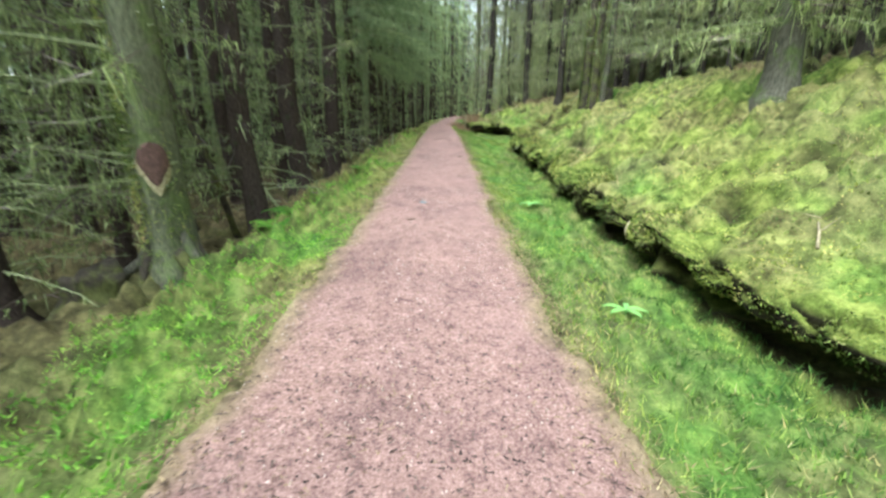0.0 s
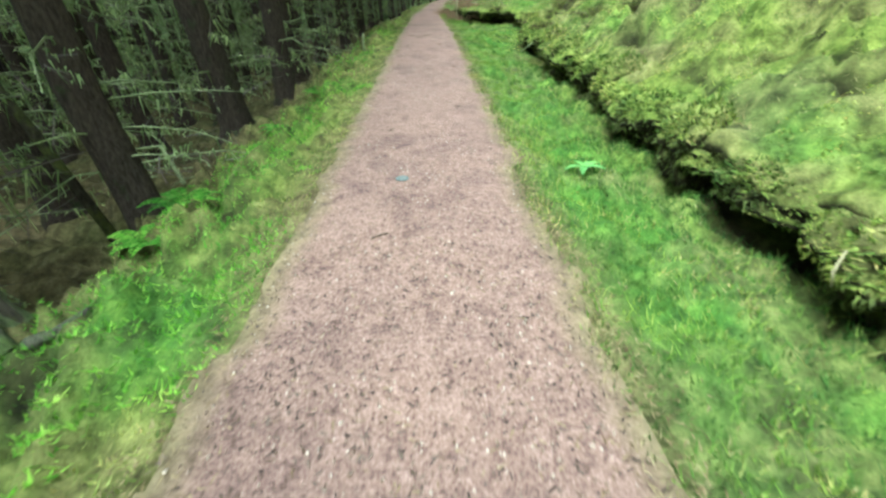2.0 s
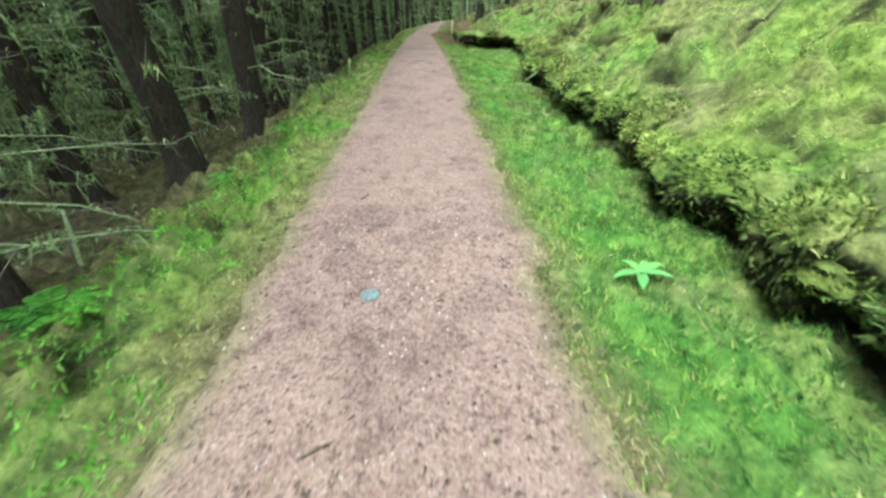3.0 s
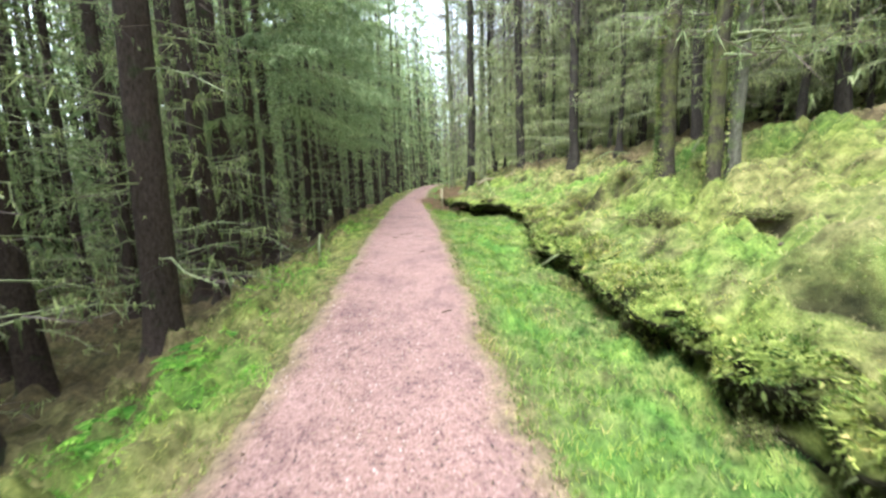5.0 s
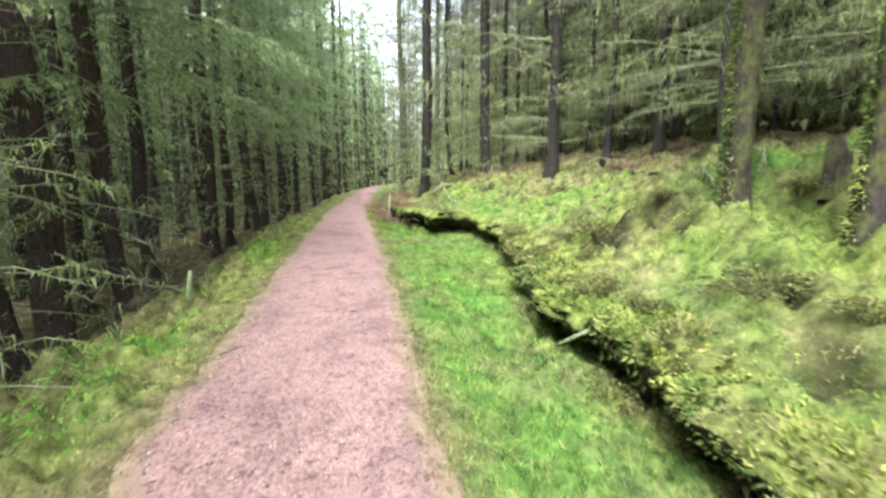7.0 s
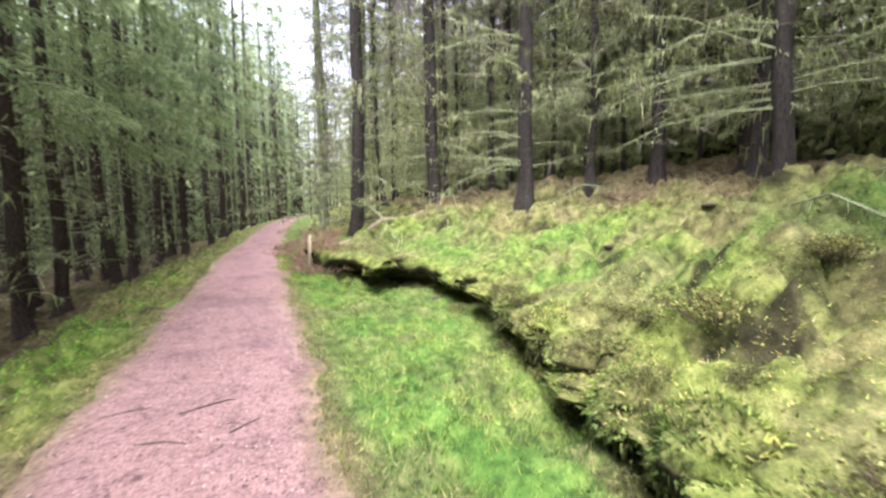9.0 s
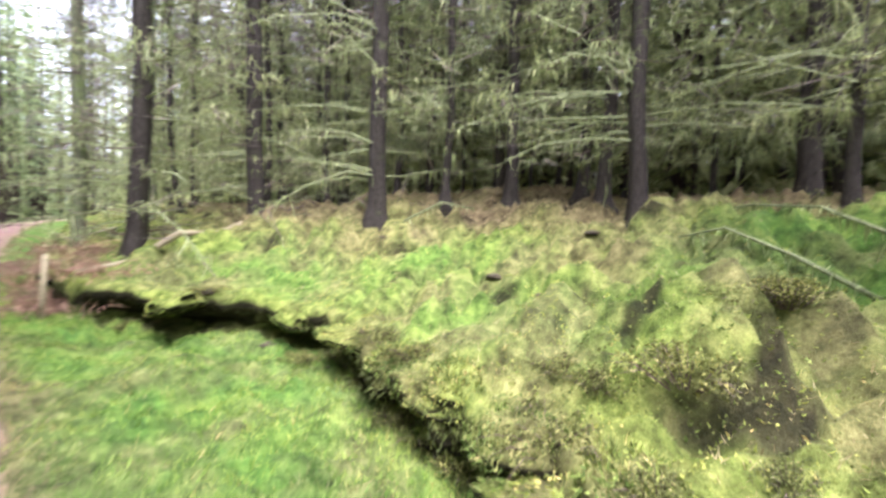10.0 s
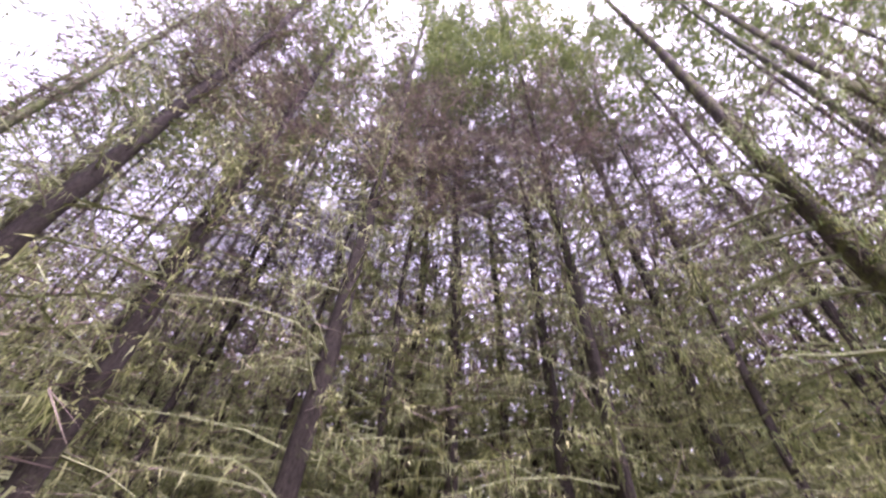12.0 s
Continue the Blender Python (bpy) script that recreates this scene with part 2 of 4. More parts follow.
def hill_rel(w, y):
    flat = float(np.interp(y, [15, 18, 21, 26], [1, 0.62, 0.5, 0.6]))
    back = float(np.interp(y, [12, 14.2, 16, 20, 23, 26], [1, 0.74, 0.8, 1.1, 0.7, 0.5]))
    return 0.31 + flat * float(np.interp(w, [0, 0.7, 1.5], [0, 0.38, 0.8])) + back * float(np.interp(w, [1.5, 3.2, 6, 12, 40], [0, 0.8, 1.3, 1.8, 2.7]))


def cushion(x, y, f):
    """Rounded moss cushions with creases between them."""
    q = Vector((x * f, y * f, 9.0))
    d = noise.voronoi(Vector((q.x + 0.9 * noise.noise(q * 0.8), q.y + 0.9 * noise.noise(q * 0.8 + Vector((7, 3, 1))), 0.5)))[0]
    e = min(1.0, (d[1] - d[0]) * 1.9)
    return 0.6 * (e * (2 - e)) - 0.45 * d[0] - 0.15


def rough(x, y, amp):
    p = Vector((x, y, 0.0))
    near = abs(x) < 12 and -6 < y < 32
    c = 0.24 * cushion(x, y, 1.15) + 0.22 * cushion(x, y, 2.7) + 0.07 * cushion(x, y, 5.5) if near else 0
    return amp * (c + 0.11 * noise.noise(p * 0.9) + 0.05 * noise.noise(p * 4.7) + 0.022 * noise.noise(p * 11.0))


def hump(x, y):
    return sum(h * math.exp(-((x - a) ** 2 + (y - b) ** 2) / (r * r)) for a, b, r, h in HUMPS) - sum(dent(x, y, a, b) for a, b in DENTS) * 0.2


def dent(x, y, a, b):
    """A small hollow under an overgrown tussock."""
    d = ((x - a) / 0.13) ** 2 + ((y - b) / 0.2) ** 2
    return math.exp(-d) if d < 8 else 0.0


def land(x, y):
    """Height of the ground."""
    c, lip, el, er = x_mid(y), lip_at(y), edge_left(y), edge_right(y)
    u = x - c
    if u < -el:
        a = -u - el
        return z_path(y) + left_rel(a, y) + rough(x, y, min(1.6, a * 2.0) if a < 2.2 else 1.1) - (sum(dent(x, y, p, q) for p, q in DENTS) * 0.16 if a < 2.5 else 0)
    if u < er:
        return z_path(y)
    if x < lip:
        span = max(lip - c - er, 0.05)
        f = (u - er) / span
        return z_path(y) + float(np.interp(f, [0, 0.3, 0.7, 1], [0, -0.09, -0.2, -0.24])) * min(1, span / 0.6) + rough(x, y, 0.75 * min(1, f * 3))
    w = x - lip
    return z_path(y) + hill_rel(w, y) + rough(x, y, min(1.25, 0.4 + w)) + (hump(x, y) if x < 12 and -2 < y < 25 else 0)


def mesh_ob(name, verts, faces, mat, parent=None, label="", smooth=False):
    me = bpy.data.meshes.new(name)
    me.from_pydata(np.asarray(verts, dtype=float).tolist(), [], [list(f) for f in faces] if not isinstance(faces, np.ndarray) else faces.tolist())
    me.materials.append(mat)
    if smooth:
        me.polygons.foreach_set("use_smooth", [True] * len(me.polygons))
    me.update()
    ob = new(name, me)
    if parent is not None:
        ob.parent = parent
    if label:
        ob["label"] = label
    return ob


def cover(ob, colours):
    layer = ob.data.color_attributes.new("cover", "FLOAT_COLOR", "POINT")
    layer.data.foreach_set("color", np.asarray(colours, dtype=np.float32).ravel())


def grid_faces(rows, cols):
    i = np.arange((rows - 1) * cols).reshape(rows - 1, cols)[:, :-1].ravel()
    return np.stack([i, i + 1, i + cols + 1, i + cols], 1)


def steps(*spans):
    out = [spans[0][0]]
    for a, b, s in spans:
        k = max(1, round(abs(b - a) / s))
        out += [a + (b - a) * j / k for j in range(1, k + 1)]
    return out


def build_ground():
    ys = steps((-300, -60, 40), (-60, -8, 4), (-8, -1, 0.35), (-1, 24, 0.075), (24, 40, 0.3), (40, 80, 2), (80, 400, 40))
    left = steps((300, 60, 40), (60, 20, 4), (20, 6, 0.5), (6, 2.2, 0.16), (2.2, 0, 0.06))
    verge = [j / 18 for j in range(1, 19)]
    face = [(0.10, -0.22), (0.24, -0.15), (0.26, -0.06), (0.16, 0.02), (0.0, 0.06), (-0.10, 0.11), (-0.13, 0.17), (-0.10, 0.23), (-0.02, 0.27)]
    hill = steps((0.05, 4.2, 0.065), (4.2, 9, 0.25), (9, 20, 1), (20, 60, 5), (60, 300, 40))
    V, C = [], []
    for y in ys:
        c, lip, zp, el, er = x_mid(y), lip_at(y), z_path(y), edge_left(y), edge_right(y)
        for a in left:
            x = c - el - a
            V.append((x, y, land(x, y)))
            lit = max(0.0, min(1.0, (a - 1.0) / 1.0)) if a > 0.5 else max(0, 0.7 - a * 2.2)
            patch = wob(y, 0.8, 11) + wob(x + y, 2.0, 4) * 0.5 + (0.3 if 3 < y < 10 and 0.4 < a < 1.5 else -0.3 if y > 11 else 0)
            # Hollows get soil cover, so their shade is put into the colour.
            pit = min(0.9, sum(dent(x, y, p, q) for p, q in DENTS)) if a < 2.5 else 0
            # Soil cover rises past the verge, putting shade under the spruces into colour.
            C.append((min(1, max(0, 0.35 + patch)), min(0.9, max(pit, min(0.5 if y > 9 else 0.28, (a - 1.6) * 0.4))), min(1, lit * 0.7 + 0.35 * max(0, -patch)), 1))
        for j in range(1, 8):
            V.append((c - el + (el + er) * j / 8, y, zp - 0.02))
            C.append((0, 0, 1, 1))
        span = lip - c - er
        for f in [0] + verge:
            x = c + er + span * f
            bay = math.exp(-((y - 19) / 2.2) ** 2)
            V.append((x, y, land(min(x, lip - 0.002), y)))
            g = max(0, min(1, 1.05 - max(0, f - 0.45) * 1.8 * (1 - bay) + 0.5 * wob(y + x, 1.7, 2)))
            # Soil cover near the lip puts the overhang's shade into the ditch floor.
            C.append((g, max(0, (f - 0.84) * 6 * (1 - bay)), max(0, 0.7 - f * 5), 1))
        und = max(0.0, min(1.0, 0.78 + 1.3 * wob(y, 0.75, 21) + 0.7 * wob(y, 2.3, 8)))
        und *= 1 - 0.6 * math.exp(-((y - 14.5) / 1.0) ** 2)
        drop = min(1, max(span, 0.1) / 0.6)
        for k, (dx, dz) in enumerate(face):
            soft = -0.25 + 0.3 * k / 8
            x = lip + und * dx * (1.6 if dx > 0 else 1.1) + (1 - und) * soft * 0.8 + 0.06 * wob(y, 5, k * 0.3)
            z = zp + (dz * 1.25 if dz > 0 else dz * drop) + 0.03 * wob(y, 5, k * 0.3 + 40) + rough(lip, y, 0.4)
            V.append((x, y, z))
            # Peat face, with the recess's shade put in as more soil cover where undercut.
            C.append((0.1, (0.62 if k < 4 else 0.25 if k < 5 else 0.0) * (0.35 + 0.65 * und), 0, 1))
        for w in hill:
            x = lip + w
            V.append((x, y, land(x, y)))
            far = max(0.0, min(1.0, (w - (1.9 if y > 15.5 else 3.0) + wob(y, 0.5, 9)) / 1.5))
            q = wob(x, 1.3, y * 1.3)
            # Random soil patches, plus dents with their shade put into the cover.
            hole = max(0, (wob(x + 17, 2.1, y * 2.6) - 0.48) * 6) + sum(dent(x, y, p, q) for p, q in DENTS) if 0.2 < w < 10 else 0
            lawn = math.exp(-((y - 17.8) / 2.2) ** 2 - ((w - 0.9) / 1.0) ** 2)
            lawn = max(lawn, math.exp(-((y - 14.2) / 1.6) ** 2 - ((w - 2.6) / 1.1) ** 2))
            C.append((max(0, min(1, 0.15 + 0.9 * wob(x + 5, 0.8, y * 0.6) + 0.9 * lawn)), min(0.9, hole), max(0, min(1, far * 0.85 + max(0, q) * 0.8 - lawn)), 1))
    cols = len(V) // len(ys)
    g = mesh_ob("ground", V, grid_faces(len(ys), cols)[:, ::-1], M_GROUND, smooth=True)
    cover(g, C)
    tagged(g, "mossy forest floor with grassy verge and undercut peat bank", "ground", kind="structure")


def build_path():
    ys = steps((-60, -8, 2), (-8, -1, 0.3), (-1, 28, 0.09), (28, 90, 0.7))
    us = steps((-1.22, -0.42, 0.035), (-0.42, 0.42, 0.14), (0.42, 1.3, 0.035))
    V, C = [], []
    for y in ys:
        c, zp = x_mid(y), z_path(y)
        el, er = edge_left(y) - 0.02 + 0.1 * wob(y, 1.5, 1) + 0.08 * wob(y, 4.5, 2), edge_right(y) - 0.02 + 0.1 * wob(y, 1.3, 7) + 0.08 * wob(y, 4.1, 8)
        for u in us:
            e = (er - u) if u > 0 else (el + u)
            z = zp + 0.03 * max(-1.5, min(1, e / 0.22)) + 0.012 * wob(u + y * 0.3, 2.2, y) - (0.16 if e < -0.03 else 0)
            V.append((c + u, y, z))
            C.append((0, 0, max(0, min(1, 1 - (e + 0.04 * wob(y * 3 + u, 2, 3)) / 0.2)), 1))
    p = mesh_ob("path", V, grid_faces(len(ys), len(us))[:, ::-1], M_PATH, smooth=True)
    cover(p, C)
    tagged(p, "straight pinkish grit footpath strewn with needles", "path", kind="structure")


build_ground()
build_path()


# ---- pieces of plants ----
class Buf:
    """Gathers triangles for one mesh."""

    def __init__(self):
        self.v, self.f, self.n = [], [], 0

    def add(self, v, f):
        self.v.append(np.asarray(v, float))
        self.f.append(np.asarray(f, int) + self.n)
        self.n += len(v)

    def slivers(self, base, tip, side):
        """One tapered blade from each base to its tip, side: half-width vectors."""
        k = len(base)
        v = np.stack([base - side, base + side, tip], 1).reshape(-1, 3)
        self.add(v, np.arange(3 * k).reshape(k, 3))

    def make(self, name, mat, parent=None, label="", smooth=False):
        if not self.v:
            return None
        return mesh_ob(name, np.concatenate(self.v), np.concatenate(self.f), mat, parent, label, smooth)


def unit(a):
    return a / np.maximum(np.linalg.norm(a, axis=-1, keepdims=True), 1e-6)


def tube(buf, pts, radii, sides=6):
    """A tapered limb along points, as triangles."""
    pts, k = np.asarray(pts, float), len(pts)
    t = unit(np.gradient(pts, axis=0))
    ref = np.array([0.0, 0.0, 1.0]) if abs(t[0][2]) < 0.8 else np.array([1.0, 0.0, 0.0])
    a = unit(np.cross(t, ref))
    b = np.cross(t, a)
    ang = np.linspace(0, 2 * np.pi, sides, endpoint=False)
    ring = pts[:, None] + np.asarray(radii)[:, None, None] * (np.cos(ang)[None, :, None] * a[:, None] + np.sin(ang)[None, :, None] * b[:, None])
    f = []
    for i in range(k - 1):
        for j in range(sides):
            p, q = i * sides + j, i * sides + (j + 1) % sides
            f += [(p, q, q + sides), (p, q + sides, p + sides)]
    v = ring.reshape(-1, 3)
    top = len(v)
    v = np.vstack([v, pts[-1], pts[0]])
    f += [((k - 1) * sides + j, (k - 1) * sides + (j + 1) % sides, top) for j in range(sides)]
    f += [((j + 1) % sides, j, top + 1) for j in range(sides)]
    buf.add(v, f)


def spine(p0, az, length, rise, droop, k=6):
    t = np.linspace(0, 1, k)
    return np.stack([p0[0] + np.cos(az) * length * t, p0[1] + np.sin(az) * length * t, p0[2] + length * (rise * t - droop * t * t)], 1)


def needles(buf, rng, p0, az, length, rise, droop, twigs, per, leaf, width, hang):
    """Needle sprays on side twigs along a bough."""
    t = rng.uniform(0.12, 1.0, twigs)
    x, y = np.cos(az), np.sin(az)
    base = np.stack([p0[0] + x * length * t, p0[1] + y * length * t, p0[2] + length * (rise * t - droop * t * t)], 1)
    sgn = rng.choice([-1, 1], twigs)
    fwd, perp = np.array([x, y, 0]), np.array([-y, x, 0])
    d = unit(perp * (sgn * rng.uniform(0.4, 1.1, twigs))[:, None] + fwd * rng.uniform(0.2, 0.9, twigs)[:, None] + np.array([0, 0, -1.0]) * (hang * rng.uniform(0.3, 1.3, twigs))[:, None])
    tl = length * 0.34 * (1.15 - t) * rng.uniform(0.5, 1.2, twigs) + 0.08
    s = rng.uniform(0, 1, (twigs, per))
    b = base[:, None] + d[:, None] * (tl[:, None] * s)[..., None]
    b[..., 2] -= 0.25 * hang * tl[:, None] * s * s
    dirs = unit(d[:, None] + rng.normal(0, 0.45, (twigs, per, 3)) + np.array([0, 0, -0.35 * hang]))
    ln = leaf * rng.uniform(0.5, 1.2, (twigs, per))
    tip = b + dirs * ln[..., None]
    side = unit(np.cross(dirs, rng.normal(0, 1, (twigs, per, 3)))) * width * rng.uniform(0.6, 1.2, (twigs, per))[..., None]
    buf.slivers(b.reshape(-1, 3), tip.reshape(-1, 3), side.reshape(-1, 3))


def beards(buf, rng, pts, count, length, width):
    """Moss that hangs down from a limb."""
    t = rng.uniform(0, len(pts) - 1.001, count)
    i = t.astype(int)
    b = pts[i] + (pts[i + 1] - pts[i]) * (t - i)[:, None] + rng.normal(0, 0.012, (count, 3))
    fuzz = rng.uniform(0, 1, count) < 0.62
    hang = np.stack([rng.normal(0, 0.25, count), rng.normal(0, 0.25, count), -np.ones(count)], 1)
    dirs = np.where(fuzz[:, None], unit(rng.normal(0, 1, (count, 3)) - np.array([0, 0, 0.35])), hang)
    tip = b + dirs * (length * np.where(fuzz, rng.uniform(0.12, 0.36, count), rng.uniform(0.15, 0.9, count) ** 1.5))[:, None]
    side = unit(rng.normal(0, 1, (count, 3)) * np.array([1, 1, 0.1])) * width * (np.where(fuzz, 0.85, 0.9) * rng.uniform(0.5, 1.3, count))[:, None]
    buf.slivers(b, tip, side)


def stuff(ob, label=""):
    if ob is not None:
        tagged(ob, label, kind="stuff")
    return ob


def spruce(name_label, seed, height=18.0, r=0.16, bark=None, crown_from=8.0, boughs=45, bough_len=1.9, bough_hang=0.6, needle=None, twigs=9, per=5, leaf=0.27,
           dead_to=8.0, dead=45, dead_len=1.3, beard=20, beard_len=0.28, beard_to=7.0, beard_w=0.018, lean=0.0, low=0.8, side=None, spray=4, main=0, main_side=0.0, flare=0.75, sec=0, sec_beard=12, brown_from=99.0, ratio=0.1, moss=None, limb_r=0.015, taper=0.75):
    """A spruce: trunk, live crown, dead lower limbs with hanging moss; main: larger limbs that are parts of their own."""
    rng = np.random.default_rng(seed)
    thing = new("spruce_tree")
    tagged(thing, name_label, "tree", "plantation spruces")
    hs = np.array([-0.5, 0.0, 0.08, 0.2, 0.45, 0.9, 1.8, 3, 4.5, 6, 8, 10, 12.5, 15, 18, height])
    hs = hs[hs <= height]
    wav = np.cumsum(rng.normal(0, 0.035, (len(hs), 2)), 0) * np.minimum(1, np.maximum(hs, 0) / 2)[:, None]
    pts = np.stack([wav[:, 0] + lean * hs, wav[:, 1], hs], 1)
    rad = r * np.maximum(0.06, 1 - np.maximum(hs, 0) / height) ** 0.8 * (1 + flare * np.exp(-np.maximum(hs, 0) / 0.22))
    tb = Buf()
    tube(tb, pts, rad, 14)
    v = tb.v[0]
    ang = np.arctan2(v[:, 1] - np.interp(v[:, 2], hs, pts[:, 1]), v[:, 0] - np.interp(v[:, 2], hs, pts[:, 0]))
    grow = 1 + 0.10 * np.sin(ang * 3 + seed) + flare * 0.6 * np.maximum(0, np.sin(ang * 4 + seed)) * np.exp(-np.maximum(v[:, 2], 0) / 0.16)
    cx = np.stack([np.interp(v[:, 2], hs, pts[:, 0]), np.interp(v[:, 2], hs, pts[:, 1])], 1)
    v[:, :2] = cx + (v[:, :2] - cx) * grow[:, None]
    tb.make("trunk", bark or M_BARK, thing, smooth=True)

    def at(h):
        return np.array([np.interp(h, hs, pts[:, 0]), np.interp(h, hs, pts[:, 1]), h])

    limb, nb, mb, tw = Buf(), Buf(), Buf(), Buf()
    for i in range(boughs):
        f = (i + rng.uniform(0, 1)) / boughs
        h = crown_from + (height - 0.3 - crown_from) * f
        ln = bough_len * (1.08 - f) ** taper * rng.uniform(0.65, 1.15)
        az = rng.uniform(0, 2 * np.pi)
        rise, droop = 0.12 + 0.35 * f, 0.35 * (1 - f) + 0.12
        bp = spine(at(h), az, ln, rise, droop, 3)
        up = np.array([[0, 0, 0.014], [0, 0, 0.009]])
        limb.slivers(bp[:2], bp[1:], up)
        limb.slivers(bp[:2], bp[1:], np.array([[-math.sin(az) * 0.014, math.cos(az) * 0.014, 0]] * 2))
        needles(nb, rng, at(h), az, ln, rise, droop, twigs, per, leaf, leaf * ratio, bough_hang)
    for i in range(dead + main):
        big_one = i >= dead
        h = low + (dead_to - low) * rng.uniform(0, 1) ** 1.1
        az = rng.uniform(0, 2 * np.pi) if side is None else rng.normal(side, 0.9)
        ln = dead_len * rng.uniform(0.35, 1.15)
        if big_one:
            h, az, ln = low + 0.3 + 3.6 * (i - dead) / main, rng.normal(main_side, 0.5), dead_len * rng.uniform(0.9, 1.5)
        rise, droop = rng.uniform(-0.1, 0.28), rng.uniform(0.0, 0.4)
        sp = spine(at(h), az, ln, rise, droop, 6 if big_one else 4)
        sp[1:] += rng.normal(0, 0.03, (len(sp) - 1, 3))
        if big_one:
            lb = Buf()
            tube(lb, sp, np.linspace(0.032, 0.007, len(sp)), 5)
            lb.make("branch", M_LIMB, thing, "moss-coated dead branch")
        elif sec:
            tube(limb, sp, np.linspace(limb_r, 0.005, 4), 3)
        else:
            limb.slivers(sp[:3], sp[1:], np.array([[0, 0, 0.016], [0, 0, 0.012], [0, 0, 0.008]]))
        if beard and h < beard_to:
            beards(mb, rng, sp, int((beard * (1.6 if big_one else 1)) * ln / dead_len) + 3, beard_len * rng.uniform(0.6, 1.3), beard_w)
        for q in range(sec):
            s0 = sp[1] + (sp[-1] - sp[1]) * rng.uniform(0, 1)
            s1 = s0 + unit(np.array([math.cos(az) * 0.4, math.sin(az) * 0.4, 0]) + rng.normal(0, 0.75, 3) * np.array([1, 1, 0.35])) * ln * rng.uniform(0.15, 0.42)
            s2 = (s0 + s1) / 2 + np.array([0, 0, 0.04])
            if h < beard_to:
                beards(mb, rng, np.array([s0, s2, s1]), sec_beard, beard_len * rng.uniform(0.4, 1.0), beard_w)
            dq = unit(s1 - s0)[None]
            tw.slivers(s0[None], s1[None], unit(np.cross(dq, rng.normal(0, 1, (1, 3)))) * 0.007)
        k = spray if h < brown_from else spray * 14
        tt = rng.uniform(0.15, 1, k)
        b = sp[0] + (sp[-1] - sp[0]) * tt[:, None]
        d = unit(rng.normal(0, 1, (k, 3)) * np.array([1, 1, 0.6]))
        tw.slivers(b, b + d * rng.uniform(0.15, 0.85, k)[:, None], unit(np.cross(d, rng.normal(0, 1, (k, 3)))) * 0.011)
    stuff(limb.make("branchwork", M_LIMB, thing))
    stuff(nb.make("crown", needle or M_NEEDLE, thing))
    stuff(mb.make("hanging_moss", moss or M_HANG, thing), "grey-green hanging moss")
    stuff(tw.make("twig_haze", M_TWIG, thing), "bare dead twigs")
    return thing


def put(x, y, turn=0.0, s=1.0, tilt=0.0, sink=0.05):
    return pose(x, y, land(x, y) - sink, tilt, 0, turn) @ Matrix.Diagonal((s, s, s, 1))


PLANT = "tall dark plantation spruce with bare lower trunk and dead limbs"
EDGE = "tall spruce with pale drooping green boughs over the path"
MOSSY = "slender spruce hung with yellow-green moss on dead limbs"
plant_kinds = [spruce(PLANT, 11 + i, 21 + i, 0.115 + 0.012 * i, crown_from=7.5 + i * 0.8, boughs=34, bough_len=1.9, twigs=10, per=6, leaf=0.22, ratio=0.09, dead_to=10, dead=75, dead_len=1.5, low=0.5, sec=4, sec_beard=9, beard=24, beard_len=0.36, beard_w=0.016, brown_from=8, spray=1) for i in range(3)]
far_kinds = [spruce(PLANT, 21 + i, 21 + i, 0.12 + 0.015 * i, crown_from=5.5 + i, boughs=30, bough_len=1.9, twigs=8, per=5, leaf=0.3, ratio=0.12, dead_to=9, dead=45, dead_len=1.6, low=0.6, beard=24, beard_len=0.4, beard_w=0.026) for i in range(2)]
edge_kinds = [spruce(EDGE, 31 + i, 20, 0.12, crown_from=4.2 + i, boughs=80, bough_len=3.2, taper=0.5, bough_hang=0.7, needle=M_NEEDLE_PALE, twigs=20, per=8, leaf=0.16, ratio=0.1, dead_to=4, dead=30, sec=2, sec_beard=6) for i in range(2)]
mossy_kinds = [spruce(MOSSY, 51 + i, 27 + i, 0.085 + 0.018 * i, M_BARK_DARK, crown_from=14.0, boughs=82, bough_len=2.1, twigs=16, per=8, leaf=0.18, taper=0.4, ratio=0.15, dead_to=14, dead=128, dead_len=2.3, beard=46, beard_len=0.42, beard_to=7.5, beard_w=0.013, low=1.1, sec=5, sec_beard=12, brown_from=7.5, spray=3, moss=M_HANG_WARM, limb_r=0.022) for i in range(3)]
mossy_far = [spruce(MOSSY, 61 + i, 26 + i, 0.06 + 0.015 * i, M_BARK_DARK, crown_from=13.0, boughs=44, bough_len=2.1, twigs=8, per=5, leaf=0.3, ratio=0.12, dead_to=12.5, dead=105, brown_from=5.5, spray=1, dead_len=2.3, beard=50, beard_len=0.5, beard_to=6.5, beard_w=0.022, low=0.7, moss=M_HANG_WARM) for i in range(2)]

pale_kind = [spruce("slim pale-barked spruce with bare brown twigs", 95, 25, 0.11, M_BARK_PALE, crown_from=11, boughs=85, bough_len=2.7, twigs=16, per=7, leaf=0.2, taper=0.4, dead_to=11, dead=70, dead_len=1.3, beard=0, sec=3, brown_from=1.0, spray=1, low=1.5, limb_r=0.012)]
plant_big = [spruce("thick dark spruce trunk beside the verge", 97 + i, 22, 0.2, crown_from=9, boughs=45, twigs=10, per=6, leaf=0.22, dead_to=9, dead=60, dead_len=1.6, low=0.8, sec=4, sec_beard=8, beard=20, beard_len=0.28, beard_w=0.012, brown_from=6, spray=1, flare=0.4) for i in range(2)]
